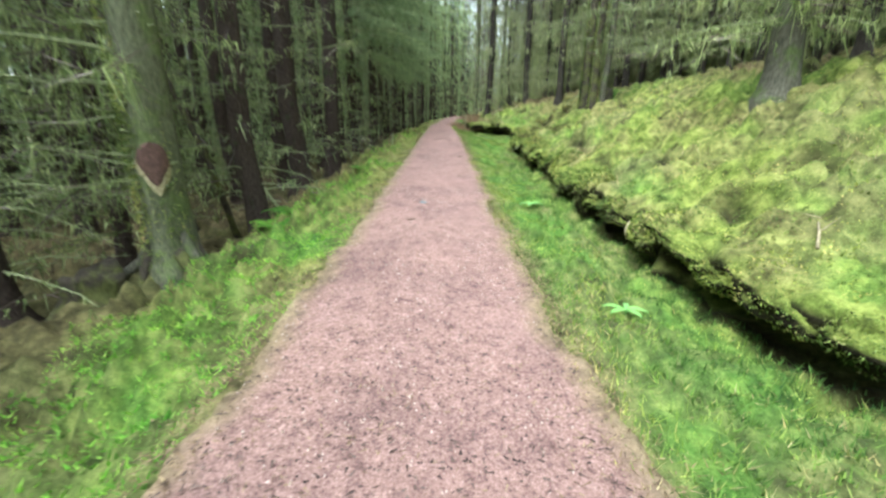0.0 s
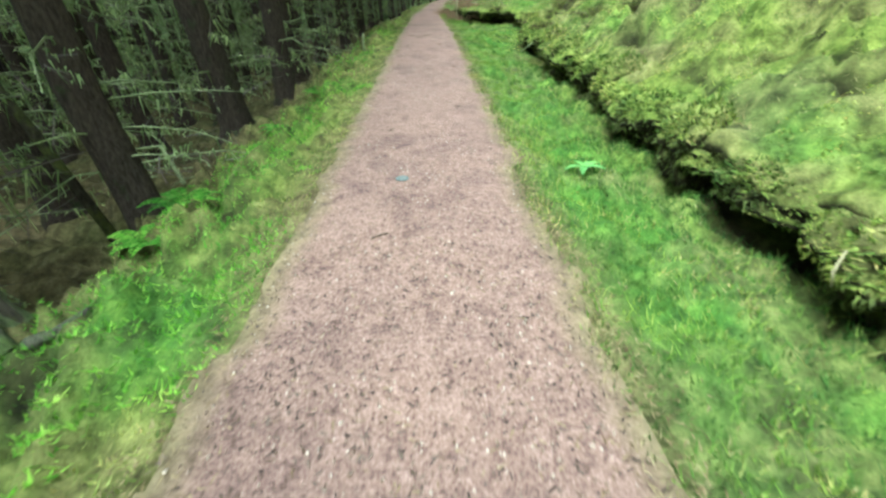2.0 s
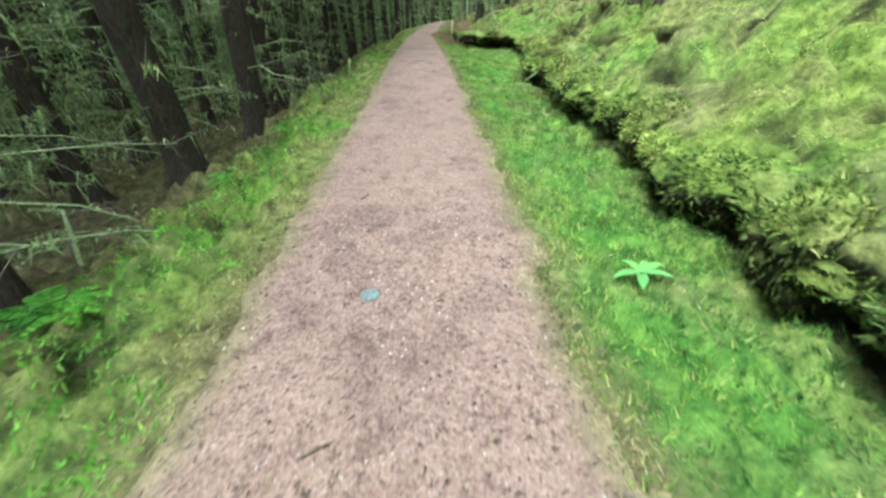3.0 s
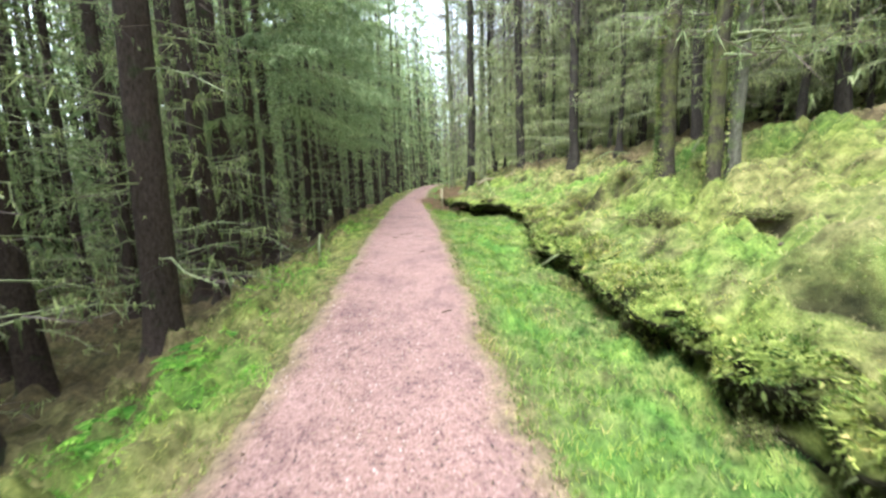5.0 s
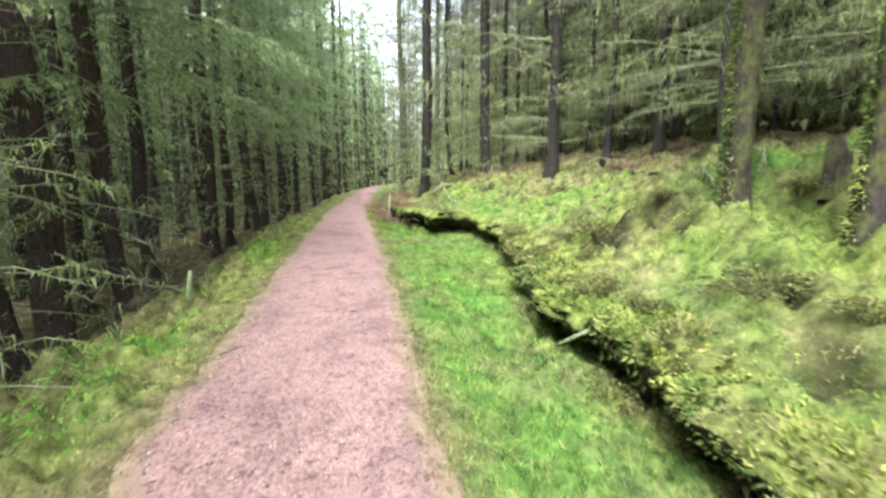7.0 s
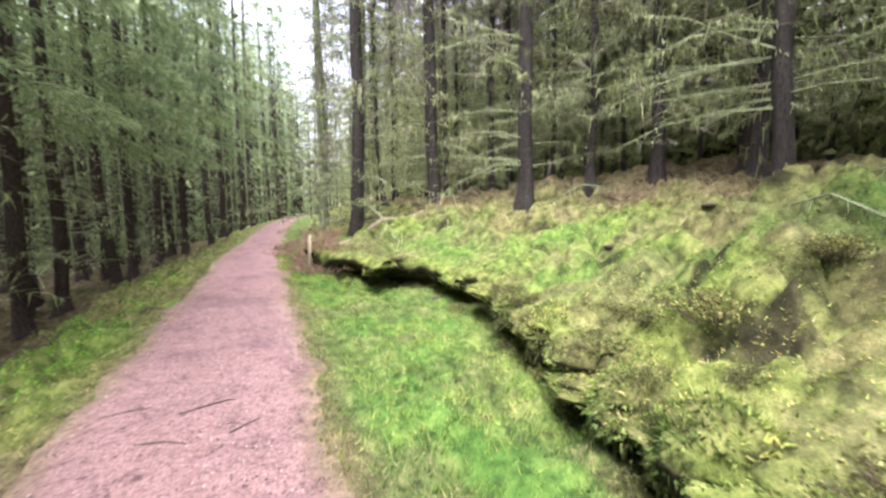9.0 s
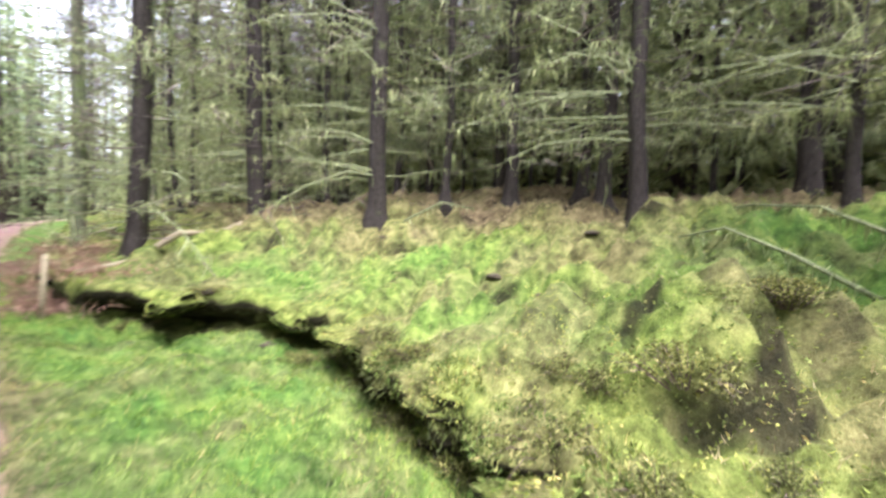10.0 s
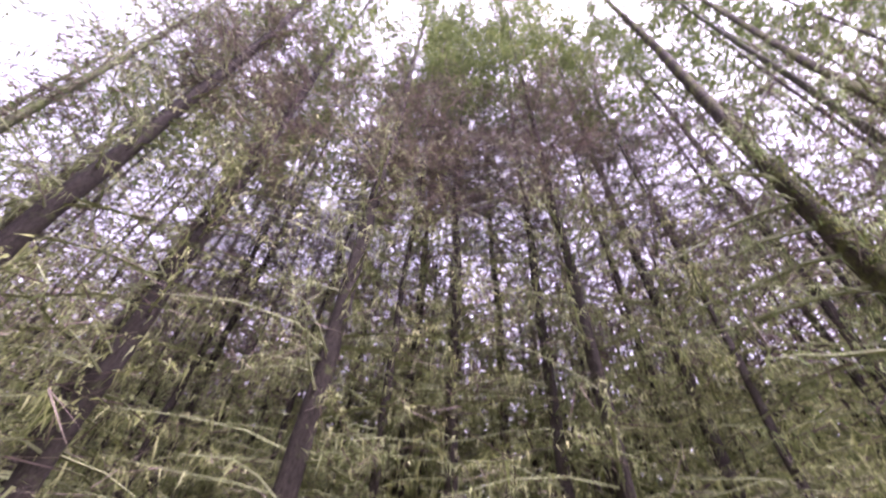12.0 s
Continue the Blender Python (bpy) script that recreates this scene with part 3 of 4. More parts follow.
mossy_big = [spruce(MOSSY, 101 + i, 27, 0.15, M_BARK_DARK, crown_from=13.0, boughs=80, bough_len=2.0, twigs=16, per=8, leaf=0.17, taper=0.4, ratio=0.14, dead_to=13, dead=128, dead_len=2.1, beard=34, beard_len=0.42, beard_to=9.0, beard_w=0.013, low=0.6, sec=5, sec_beard=12, brown_from=7.5, spray=3, moss=M_HANG_WARM, limb_r=0.022, flare=0.4) for i in range(2)]
LEFT_FIXED = [(-3.36, 9.9, 0, 1.1), (-3.3, 12.4, 1, 1.05), (-4.6, 16.2, 2, 1.0), (-4.05, 16.4, 1, 1.0), (-3.0, 6.6, 0, 0.8), (-4.6, 12.0, 1, 0.8), (-5.2, 8.0, 2, 0.9)]
RIGHT_FIXED = [(5.2, 20.1, 1, 1.0), (4.05, 22.4, 2, 1.05), (2.14, 22.6, 1, 1.0), (7.13, 18.6, 1, 1.1), (6.4, 19.6, 0, 0.9), (7.4, 17.0, 2, 0.9)]
taken = []
used = set()


def stand(kinds, x, y, k, s):
    m = put(x, y, (x * 77 + y * 131) % 360, s)
    src = kinds[k % len(kinds)]
    if src in used:
        copy_thing(src, m)
    else:
        used.add(src)
        src.matrix_basis = m
    taken.append((x, y))


for x, y in [(1.0, 54.0), (2.2, 62.0), (3.0, 70.0), (0.0, 47.5)]:
    stand(far_kinds, x, y, 0, 1.0)
for x, y, k, s in LEFT_FIXED:
    stand(plant_big, x, y, k, s)
for x, y, k in [(-3.9, 23.9, 0), (-3.7, 27.9, 1), (-5.3, 20.4, 1), (-4.6, 31.6, 0), (-6.3, 21.9, 0), (-3.2, 33.0, 1), (-2.6, 36.0, 0), (-2.0, 39.0, 1), (-1.0, 43.0, 0), (0.6, 48.0, 1)]:
    stand(edge_kinds, x, y, k, 1.0)
for x, y in [(1.75, 25.6), (2.2, 31.0), (3.6, 28.4)]:
    stand(pale_kind, x, y, 0, 1.0)
for x, y, k, s in RIGHT_FIXED:
    stand(mossy_big if y > 20 else mossy_kinds, x, y, k, s)

big = spruce("thick mossy spruce trunk on the bank", 71, 21, 0.14, M_BARK_MOSS, crown_from=11, boughs=28, dead_to=7, dead=45, dead_len=1.5, beard=34, beard_len=0.4, low=2.2, beard_w=0.01, sec=4, twigs=15, per=8, leaf=0.16, main=8, main_side=0.6, flare=0.35)
big.matrix_basis = put(4.3, 13.7, 40)
twin = spruce("twin-stemmed grey spruce on the bank", 72, 20, 0.095, M_BARK_MOSS, crown_from=11, boughs=28, dead_to=7, dead=40, beard=30, beard_len=0.35, low=1.8, beard_w=0.01, sec=4, twigs=15, per=8, leaf=0.16, main=6, main_side=-0.4, flare=0.5)
twin.matrix_basis = put(4.1, 12.3, 10)
twin_b = spruce("slimmer stem beside the twin-stemmed grey spruce", 73, 19, 0.085, M_BARK_GREY, crown_from=11, boughs=28, dead_to=7, dead=30, beard=30, beard_len=0.35, low=1.8, beard_w=0.01, sec=4, twigs=15, per=8, leaf=0.16, flare=0.5)
twin_b.matrix_basis = put(4.32, 12.2, 200)
root = spruce("grey spruce with a flared root on the bank", 74, 21, 0.2, M_BARK_GREY, crown_from=11, boughs=28, dead_to=6, dead=60, dead_len=1.8, beard=54, beard_len=0.7, low=0.9, beard_w=0.01, sec=4, twigs=15, per=8, leaf=0.16, main=6, main_side=2.6)
root.matrix_basis = put(4.8, 6.4, 70)
scarred = spruce("lichen-covered spruce with a bare wound low on its trunk", 75, 21, 0.25, M_BARK_PALE, crown_from=7, boughs=60, dead_to=6, dead=54, dead_len=1.9, beard=50, beard_len=0.5, low=0.8, beard_w=0.01, sec=4, twigs=15, per=8, leaf=0.16, side=3.0, lean=-0.035, main=11, main_side=3.0, spray=6, flare=0.4)
scarred.matrix_basis = put(-3.35, 4.9, 0)
taken += [(-3.35, 4.9), (4.3, 13.7), (4.15, 12.25), (4.8, 6.4)]


def wound(tree, height, tall, wide, az, r):
    """A bare oval wound on a trunk, pointed below, with a pale rim of healing wood."""
    for name, grow, lift, mat, label in (("wound_rim", 1.2, 0.0, M_RIM, "pale resin rim"), ("wound", 1.0, 0.014, M_SCAR, "bare reddish wood")):
        V, F = [], []
        for i in range(13):
            a = (i / 12 - 0.5) * 2
            half = wide / 2 * grow * (math.sqrt(max(0, 1 - a * a)) if a > 0 else (1 + a) ** 0.7)
            for j in range(9):
                s = (j / 8 - 0.5) * 2
                q = r + lift - 0.03 * abs(s) ** 4
                h = height + a * tall / 2 * grow + (0.06 if mat == M_SCAR else 0) + 0.03 * math.sin(s * 5 + a * 4) * (1 - abs(a))
                V.append((q * math.cos(az + s * half / r) - 0.035 * h, q * math.sin(az + s * half / r), h))
        for i in range(12):
            for j in range(8):
                k = i * 9 + j
                F.append((k, k + 1, k + 10, k + 9))
        mesh_ob(name, V, F, mat, tree, label, True)


wound(scarred, 1.22, 0.5, 0.36, math.atan2(-0.85, 0.6), 0.268)


def stubs_and_roots(tree, r, lean, seed):
    """Snapped branch pegs up the trunk and bare roots over the slope; each is a part."""
    rng = np.random.default_rng(seed)
    for i in range(34):
        h, az, ln = rng.uniform(0.6, 4.5), rng.uniform(-2.6, 0.6), rng.uniform(0.04, 0.16)
        q = 0.93 * r * (1 - h / 21) ** 0.8
        d = np.array([math.cos(az), math.sin(az), 0.25])
        b = np.array([lean * h + q * d[0], q * d[1], h])
        buf = Buf()
        tube(buf, [b - d * 0.03, b + d * ln * 0.5, b + d * ln], [0.022, 0.016, 0.009], 6)
        buf.make("branch_stub", M_LIMB, tree, smooth=True)
    for i in range(6):
        az = -2.7 + 0.62 * i + rng.uniform(-0.15, 0.15)
        ln = rng.uniform(0.5, 0.9)
        pts = []
        for t in (0.0, 0.25, 0.5, 0.75, 1.0):
            x, y = (0.15 + ln * t) * math.cos(az + 0.25 * t), (0.15 + ln * t) * math.sin(az + 0.25 * t)
            p = tree.matrix_basis @ Vector((x, y, 0))
            g = land(p.x, p.y) - tree.matrix_basis.translation.z
            pts.append((x, y, max(g, -0.6) + 0.3 * (1 - t) ** 3 - 0.02 * t))
        buf = Buf()
        tube(buf, pts, [0.1, 0.075, 0.055, 0.04, 0.02], 8)
        buf.make("root", M_BARK_MOSS if i % 2 else M_BARK_GREY, tree, smooth=True)


stubs_and_roots(scarred, 0.25, -0.035, 176)

def trunk_moss(tree, r, height, az0, spread, count, seed, lean=0.0):
    """Moss cushions clinging to one side of a trunk."""
    rng = np.random.default_rng(seed)
    h = 5.5 * rng.uniform(0, 1, count) ** 1.4
    clump = np.array([noise.noise(Vector((q * 1.7, seed, 0.3))) for q in h])
    az = az0 + rng.normal(0, spread, count) * (1 + clump)
    q = r * (1 - h / height) ** 0.8 * (1 + 0.35 * np.exp(-h / 0.22)) * 1.02
    d = np.stack([np.cos(az), np.sin(az), 0 * az], 1)
    b = d * q[:, None] + np.stack([lean * h, 0 * h, h], 1)
    t = unit(d + rng.normal(0, 0.6, (count, 3)) - np.array([0, 0, 0.3]))
    buf = Buf()
    buf.slivers(b, b + t * rng.uniform(0.02, 0.07, count)[:, None], unit(np.cross(t, rng.normal(0, 1, (count, 3)))) * 0.011)
    stuff(buf.make("trunk_moss", M_MOSS_PALE, tree), "yellow-green moss on the trunk")


trunk_moss(big, 0.14, 21, math.radians(-192 - 40), 0.42, 2300, 5)
trunk_moss(twin, 0.095, 20, math.radians(-185 - 10), 0.45, 1200, 6)
trunk_moss(twin_b, 0.085, 19, math.radians(-185 - 200), 0.45, 600, 7)
trunk_moss(scarred, 0.25, 21, math.radians(-100), 1.0, 2600, 8, -0.035)


def long_boughs(x, y, seed):
    """A spruce at the path edge whose long pale boughs reach over the verge; each bough is a part."""
    tree = spruce(EDGE, seed, 21, 0.13, crown_from=8.5, boughs=60, bough_len=2.6, taper=0.5, needle=M_NEEDLE_PALE, twigs=14, per=7, leaf=0.18, dead_to=6, dead=30, sec=2, sec_beard=6)
    rng = np.random.default_rng(seed)
    for i in range(13):
        h, az, ln = (4.9 if y < 18 else 3.9) + 0.5 * i + rng.uniform(-0.25, 0.25), rng.normal(-0.35, 0.55), rng.uniform(2.2, 3.5)
        rise, droop = rng.uniform(0.1, 0.3), rng.uniform(0.25, 0.42)
        lb, nb = Buf(), Buf()
        tube(lb, spine((0, 0, h), az, ln, rise, droop, 7), np.linspace(0.03, 0.006, 7), 5)
        limb = lb.make("bough", M_LIMB, tree, "long drooping bough")
        needles(nb, rng, (0, 0, h), az, ln, rise, droop, 85, 13, 0.14, 0.014, 0.75)
        stuff(nb.make("needle_spray", M_NEEDLE_PALE, limb))
    tree.matrix_basis = put(x, y, 0)
    taken.append((x, y))


for i, (x, y) in enumerate([(-3.7, 22.0), (-3.9, 18.9), (-3.5, 25.9), (-3.4, 29.9), (-3.6, 17.3)]):
    long_boughs(x, y, 141 + i)

frng = random.Random(5)


def fill(kinds, x0, x1, y0, y1, gap, keep):
    y = y0
    while y < y1:
        x = x0
        while x < x1:
            a, b = x + frng.uniform(-0.4, 0.4) * gap, y + frng.uniform(-0.4, 0.4) * gap
            if keep(a, b) and all((a - p) ** 2 + (b - q) ** 2 > (gap * 0.55) ** 2 for p, q in taken):
                stand(kinds(a, b), a, b, frng.randrange(9), frng.uniform(0.85, 1.12))
            x += gap
        y += gap


fill(lambda x, y: edge_kinds if x > -6.5 and y > 18.5 and frng.random() < 0.6 else plant_kinds if x > -8.5 and 2 < y < 26 else far_kinds, -12, -3.2, -2, 34, 1.9, lambda x, y: x < x_mid(y) - 3.0 and not (y < 8 and x > -4.2))
fill(lambda x, y: far_kinds, -8, 10, 34, 52, 2.3, lambda x, y: x_mid(y) - 8 < x < x_mid(y) - 2.0)
fill(lambda x, y: mossy_kinds if x < 9.6 and 11 < y < 27 else mossy_far, 4.6, 13.5, -3, 34, 1.9, lambda x, y: x > np.interp(y, [-4, 6, 12, 15, 19, 23, 27, 34], [5.0, 5.4, 6.6, 6.3, 6.1, 5.0, 4.0, 4.2]))
fill(lambda x, y: mossy_far, 3, 14, 34, 52, 2.8, lambda x, y: x_mid(y) + 2.2 < x < x_mid(y) + 8)


def far_woods():
    """The woods beyond: thin trunks and boughs too far off to count."""
    rng = np.random.default_rng(77)
    leafs, greens, stems, twiggy = Buf(), Buf(), Buf(), Buf()
    spots = []
    for k in range(900):
        y = rng.uniform(-30, 75)
        x = rng.choice([-1, 1]) * rng.uniform(12.5, 27) + x_mid(y)
        spots.append((x, y))
    for k in range(260):
        y = rng.uniform(58, 80)
        spots.append((rng.uniform(-18, 24), y))
    for k in range(320):
        spots.append((rng.uniform(13, 21), rng.uniform(2, 40)))
    for k in range(120):
        spots.append((rng.uniform(-18, 18), rng.uniform(-32, -17)))
    for k in range(120):
        spots.append((rng.choice([-1, 1]) * rng.uniform(3.6, 16), rng.uniform(-17, -3)))
    for k in range(190):
        y = rng.uniform(0, 46)
        spots.append((-rng.uniform(11, 22), y))
    for k in range(200):
        y = rng.uniform(34, 60)
        spots.append((x_mid(y) + rng.choice([-1, 1]) * rng.uniform(7.5, 16), y))
    for k in range(420):
        y = rng.uniform(46, 82)
        spots.append((x_mid(y) - rng.uniform(2.5, 26), y))
    for k in range(60):
        y = rng.uniform(84, 110)
        spots.append((x_mid(y) + rng.normal(0, 9), y))
    for x, y in spots:
        z, h = land(x, y), rng.uniform(16, 23)
        if x > 8 and y < 50:
            h = rng.uniform(9, 15)
        a = rng.uniform(0, 3.14)
        base = np.array([[x, y, z - 0.3], [x, y, z - 0.3]])
        tip = np.array([[x, y, z + h]] * 2)
        stems.slivers(base, tip, np.array([[math.cos(a), math.sin(a), 0], [-math.sin(a), math.cos(a), 0]]) * 0.11)
        n = 95
        hh = 0.1 + (6.5 if x > 8 and y < 50 else h - 1) * rng.uniform(0.0, 1, n) ** 1.3
        r = rng.uniform(0.2, 1, n) * 2.2 * (1.1 - hh / h) ** 0.5
        az = rng.uniform(0, 6.28, n)
        b = np.stack([x + r * np.cos(az), y + r * np.sin(az), z + hh], 1)
        d = unit(np.stack([np.cos(az), np.sin(az), rng.uniform(-1.2, 0.1, n)], 1))
        (greens if x < x_mid(y) else leafs).slivers(b, b + d * rng.uniform(0.4, 0.9, n)[:, None], unit(np.cross(d, rng.normal(0, 1, (n, 3)))) * 0.1)
        if h < 15:
            n = 60
            b = np.stack([x + rng.normal(0, 1.2, n), y + rng.normal(0, 1.2, n), z + rng.uniform(5.5, 15, n)], 1)
            d = unit(rng.normal(0, 1, (n, 3)))
            twiggy.slivers(b, b + d * rng.uniform(0.5, 1.3, n)[:, None], unit(np.cross(d, rng.normal(0, 1, (n, 3)))) * 0.05)
    w = stems.make("far_woods", M_BARK)
    tagged(w, "distant dark spruce woods behind the nearer trees", "woods", kind="stuff")
    stuff(leafs.make("far_boughs", M_HANG_WARM, w))
    # Pale needles here stand in for distance haze, put into the colour.
    stuff(greens.make("far_boughs", M_NEEDLE_PALE, w))
    stuff(twiggy.make("far_twig_haze", M_TWIG, w))


far_woods()

# ---- growth on the ground ----
grng = np.random.default_rng(9)


def tufts(name, label, category, mat, count, pick, height, width, splay):
    """Short blades over a stretch of ground; pick gives x and y or None."""
    base = []
    tries = 0
    while len(base) < count and tries < count * 4:
        tries += 1
        p = pick()
        if p is not None:
            base.append((p[0], p[1], land(p[0], p[1]) - 0.008))
    base = np.array(base)
    k = len(base)
    d = np.stack([grng.normal(0, splay, k), grng.normal(0, splay, k), np.ones(k)], 1)
    tip = base + unit(d) * (height * grng.uniform(0.35, 1.25, k))[:, None]
    ang = grng.uniform(0, np.pi, k)
    buf = Buf()
    buf.slivers(base, tip, np.stack([np.cos(ang), np.sin(ang), 0 * ang], 1) * width * grng.uniform(0.6, 1.3, k)[:, None])
    tagged(buf.make(name, mat), label, category, kind="stuff")


def near_y():
    return -0.6 + 24.5 * grng.uniform() ** 0.9


def on_verge():
    y = near_y()
    c, lip = x_mid(y), lip_at(y)
    f = grng.uniform() ** 0.8
    x = c + edge_right(y) - 0.07 + (lip - 0.03 - c - edge_right(y)) * f
    if f > 0.5 and y < 15 and grng.uniform() < 0.75:
        return None
    return (x, y) if f > 0.16 or grng.uniform() < 0.45 + f * 2 else None


def on_left(bright):
    y = near_y()
    a = grng.uniform(-0.02, 1.9)
    x = x_mid(y) - edge_left(y) - a
    patch = wob(y, 0.8, 11) + wob(x + y, 2.0, 4) * 0.5 + (0.35 if 0.45 < a < 1.5 else -0.15) + (0.25 if 3 < y < 10 else -0.3 if y > 11 else 0)
    return (x, y) if (patch > 0.0) == bright else None


def on_bank():
    y = near_y()
    w = 0.03 + 5.0 * grng.uniform() ** 1.6
    x = lip_at(y) + w
    if y > 15.5 and w > 1.9 + 0.8 * wob(y, 0.9, 31) and grng.uniform() < 0.85:
        return None
    return (x, y) if wob(x, 1.3, y * 1.3) < 0.12 + 0.2 * grng.uniform() else None


tufts("verge_grass", "bright short green grass along the path", "grass", M_GRASS, 62000, on_verge, 0.075, 0.005, 0.6)
def on_verge_dry():
    y = near_y()
    c, lip = x_mid(y), lip_at(y)
    f = grng.uniform() ** 1.5
    x = c + edge_right(y) - 0.12 + (lip - 0.1 - c - edge_right(y)) * f
    return (x, y) if wob(x + 3, 1.4, y * 1.1) > 0.1 or f < 0.12 else None


def in_ditch():
    y = -0.6 + 16 * grng.uniform()
    c, lip = x_mid(y) + edge_right(y), lip_at(y)
    f = 0.38 + 0.62 * grng.uniform()
    return (c + (lip - 0.02 - c) * f, y) if grng.uniform() < f + 0.2 * wob(y, 1.3, 6) else None


tufts("ditch_grass", "dark green damp grass along the ditch", "grass", M_DAMP, 22000, in_ditch, 0.07, 0.005, 0.7)
tufts("verge_moss", "olive moss patches in the verge grass", "moss", M_MOSS, 16000, on_verge_dry, 0.05, 0.007, 1.1)
tufts("verge_straw", "straw-coloured dry grass along the path edge", "grass", M_DRY, 9000, on_verge_dry, 0.07, 0.004, 1.0)
tufts("feather_moss", "bright green feathery moss on the verge", "moss", M_FERN, 40000, lambda: on_left(True), 0.055, 0.008, 1.1)
tufts("dull_moss", "olive moss and dry grass on the verge", "moss", M_MOSS_PALE, 30000, lambda: on_left(False), 0.05, 0.006, 0.9)
def on_bank_dry():
    y = near_y()
    x = lip_at(y) + 0.1 + 6.0 * grng.uniform() ** 1.2
    return (x, y) if wob(x, 1.3, y * 1.3) > 0.0 or x > lip_at(y) + (2.1 if y > 15 else 3.4) else None


tufts("dry_grass", "straw-coloured dry grass among the moss", "grass", M_DRY, 42000, on_bank_dry, 0.06, 0.004, 1.3)
tufts("bank_moss", "yellow-green moss over the bank", "moss", M_MOSS, 95000, on_bank, 0.03, 0.009, 1.3)


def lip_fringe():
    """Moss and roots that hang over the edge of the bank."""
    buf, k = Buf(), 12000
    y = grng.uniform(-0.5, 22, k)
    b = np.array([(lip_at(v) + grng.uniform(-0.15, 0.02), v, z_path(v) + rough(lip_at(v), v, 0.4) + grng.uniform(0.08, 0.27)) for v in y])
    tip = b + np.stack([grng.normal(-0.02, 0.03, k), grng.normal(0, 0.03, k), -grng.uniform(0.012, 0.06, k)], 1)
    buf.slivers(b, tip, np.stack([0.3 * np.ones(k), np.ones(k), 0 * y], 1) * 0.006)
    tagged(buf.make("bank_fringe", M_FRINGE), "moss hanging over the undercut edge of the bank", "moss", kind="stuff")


lip_fringe()


def path_crumbs():
    """Grit stones and fallen needles on the path."""
    buf, k = Buf(), 9000
    y = -0.5 + 20 * grng.uniform(0, 1, k) ** 1.3
    u = grng.uniform(-0.9, 0.9, k) * np.array([edge_left(v) for v in y])
    c = np.array([(x_mid(v) + a, v, z_path(v) + 0.03) for v, a in zip(y, u)])
    s = grng.uniform(0.004, 0.011, k)
    ang = grng.uniform(0, 6.28, k)
    tet = []
    for j in range(3):
        q = ang + 2.1 * j
        tet.append(c + np.stack([np.cos(q) * s, np.sin(q) * s * 1.4, -0.004 * np.ones(k)], 1))
    tet.append(c + np.stack([0 * s, 0 * s, s * 0.8], 1))
    v = np.stack(tet, 1).reshape(-1, 3)
    i = np.arange(k) * 4
    buf.add(v, np.concatenate([np.stack([i, i + 1, i + 3], 1), np.stack([i + 1, i + 2, i + 3], 1), np.stack([i + 2, i, i + 3], 1)]))
    bark, k = Buf(), 6500
    y = -0.5 + 21 * grng.uniform(0, 1, k) ** 1.3
    b = np.array([(x_mid(v) + g * edge_left(v), v, z_path(v) + 0.036) for v, g in zip(y, grng.uniform(-0.95, 1.0, k))])
    d = unit(np.stack([grng.normal(0, 1, k), grng.normal(0, 1, k), grng.normal(0, 0.06, k)], 1))
    bark.slivers(b, b + d * grng.uniform(0.012, 0.05, k)[:, None], np.stack([-d[:, 1], d[:, 0], 0 * y], 1) * grng.uniform(0.003, 0.009, k)[:, None])
    tagged(bark.make("bark_crumbs", M_CRUMB), "dark bark crumbs and cone scales trodden into the path", "litter", kind="stuff")
    tagged(buf.make("path_grit", M_GRIT), "loose pink and grey grit on the path", "gravel", kind="stuff")
    buf, k = Buf(), 14000
    y = -0.5 + 22 * grng.uniform(0, 1, k) ** 1.2
    sgn = grng.choice([-1, 1], k)
    u = sgn * np.where(grng.uniform(0, 1, k) < 0.7, grng.normal(1.0, 0.12, k), grng.uniform(0, 0.95, k)) * np.array([edge_left(v) if g < 0 else edge_right(v) for v, g in zip(y, sgn)])
    b = np.array([(x_mid(v) + a, v, (z_path(v) + 0.034) if -edge_left(v) < a < edge_right(v) else land(x_mid(v) + a, v) + 0.02) for v, a in zip(y, u)])
    d = unit(np.stack([grng.normal(0, 1, k), grng.normal(0, 1, k), grng.normal(0, 0.12, k)], 1))
    buf.slivers(b, b + d * grng.uniform(0.02, 0.06, k)[:, None], np.stack([-d[:, 1], d[:, 0], 0 * y], 1) * 0.0035)
    tagged(buf.make("needle_litter", M_LITTER), "tan fallen needles and bark along the path edges", "litter", kind="stuff")


path_crumbs()


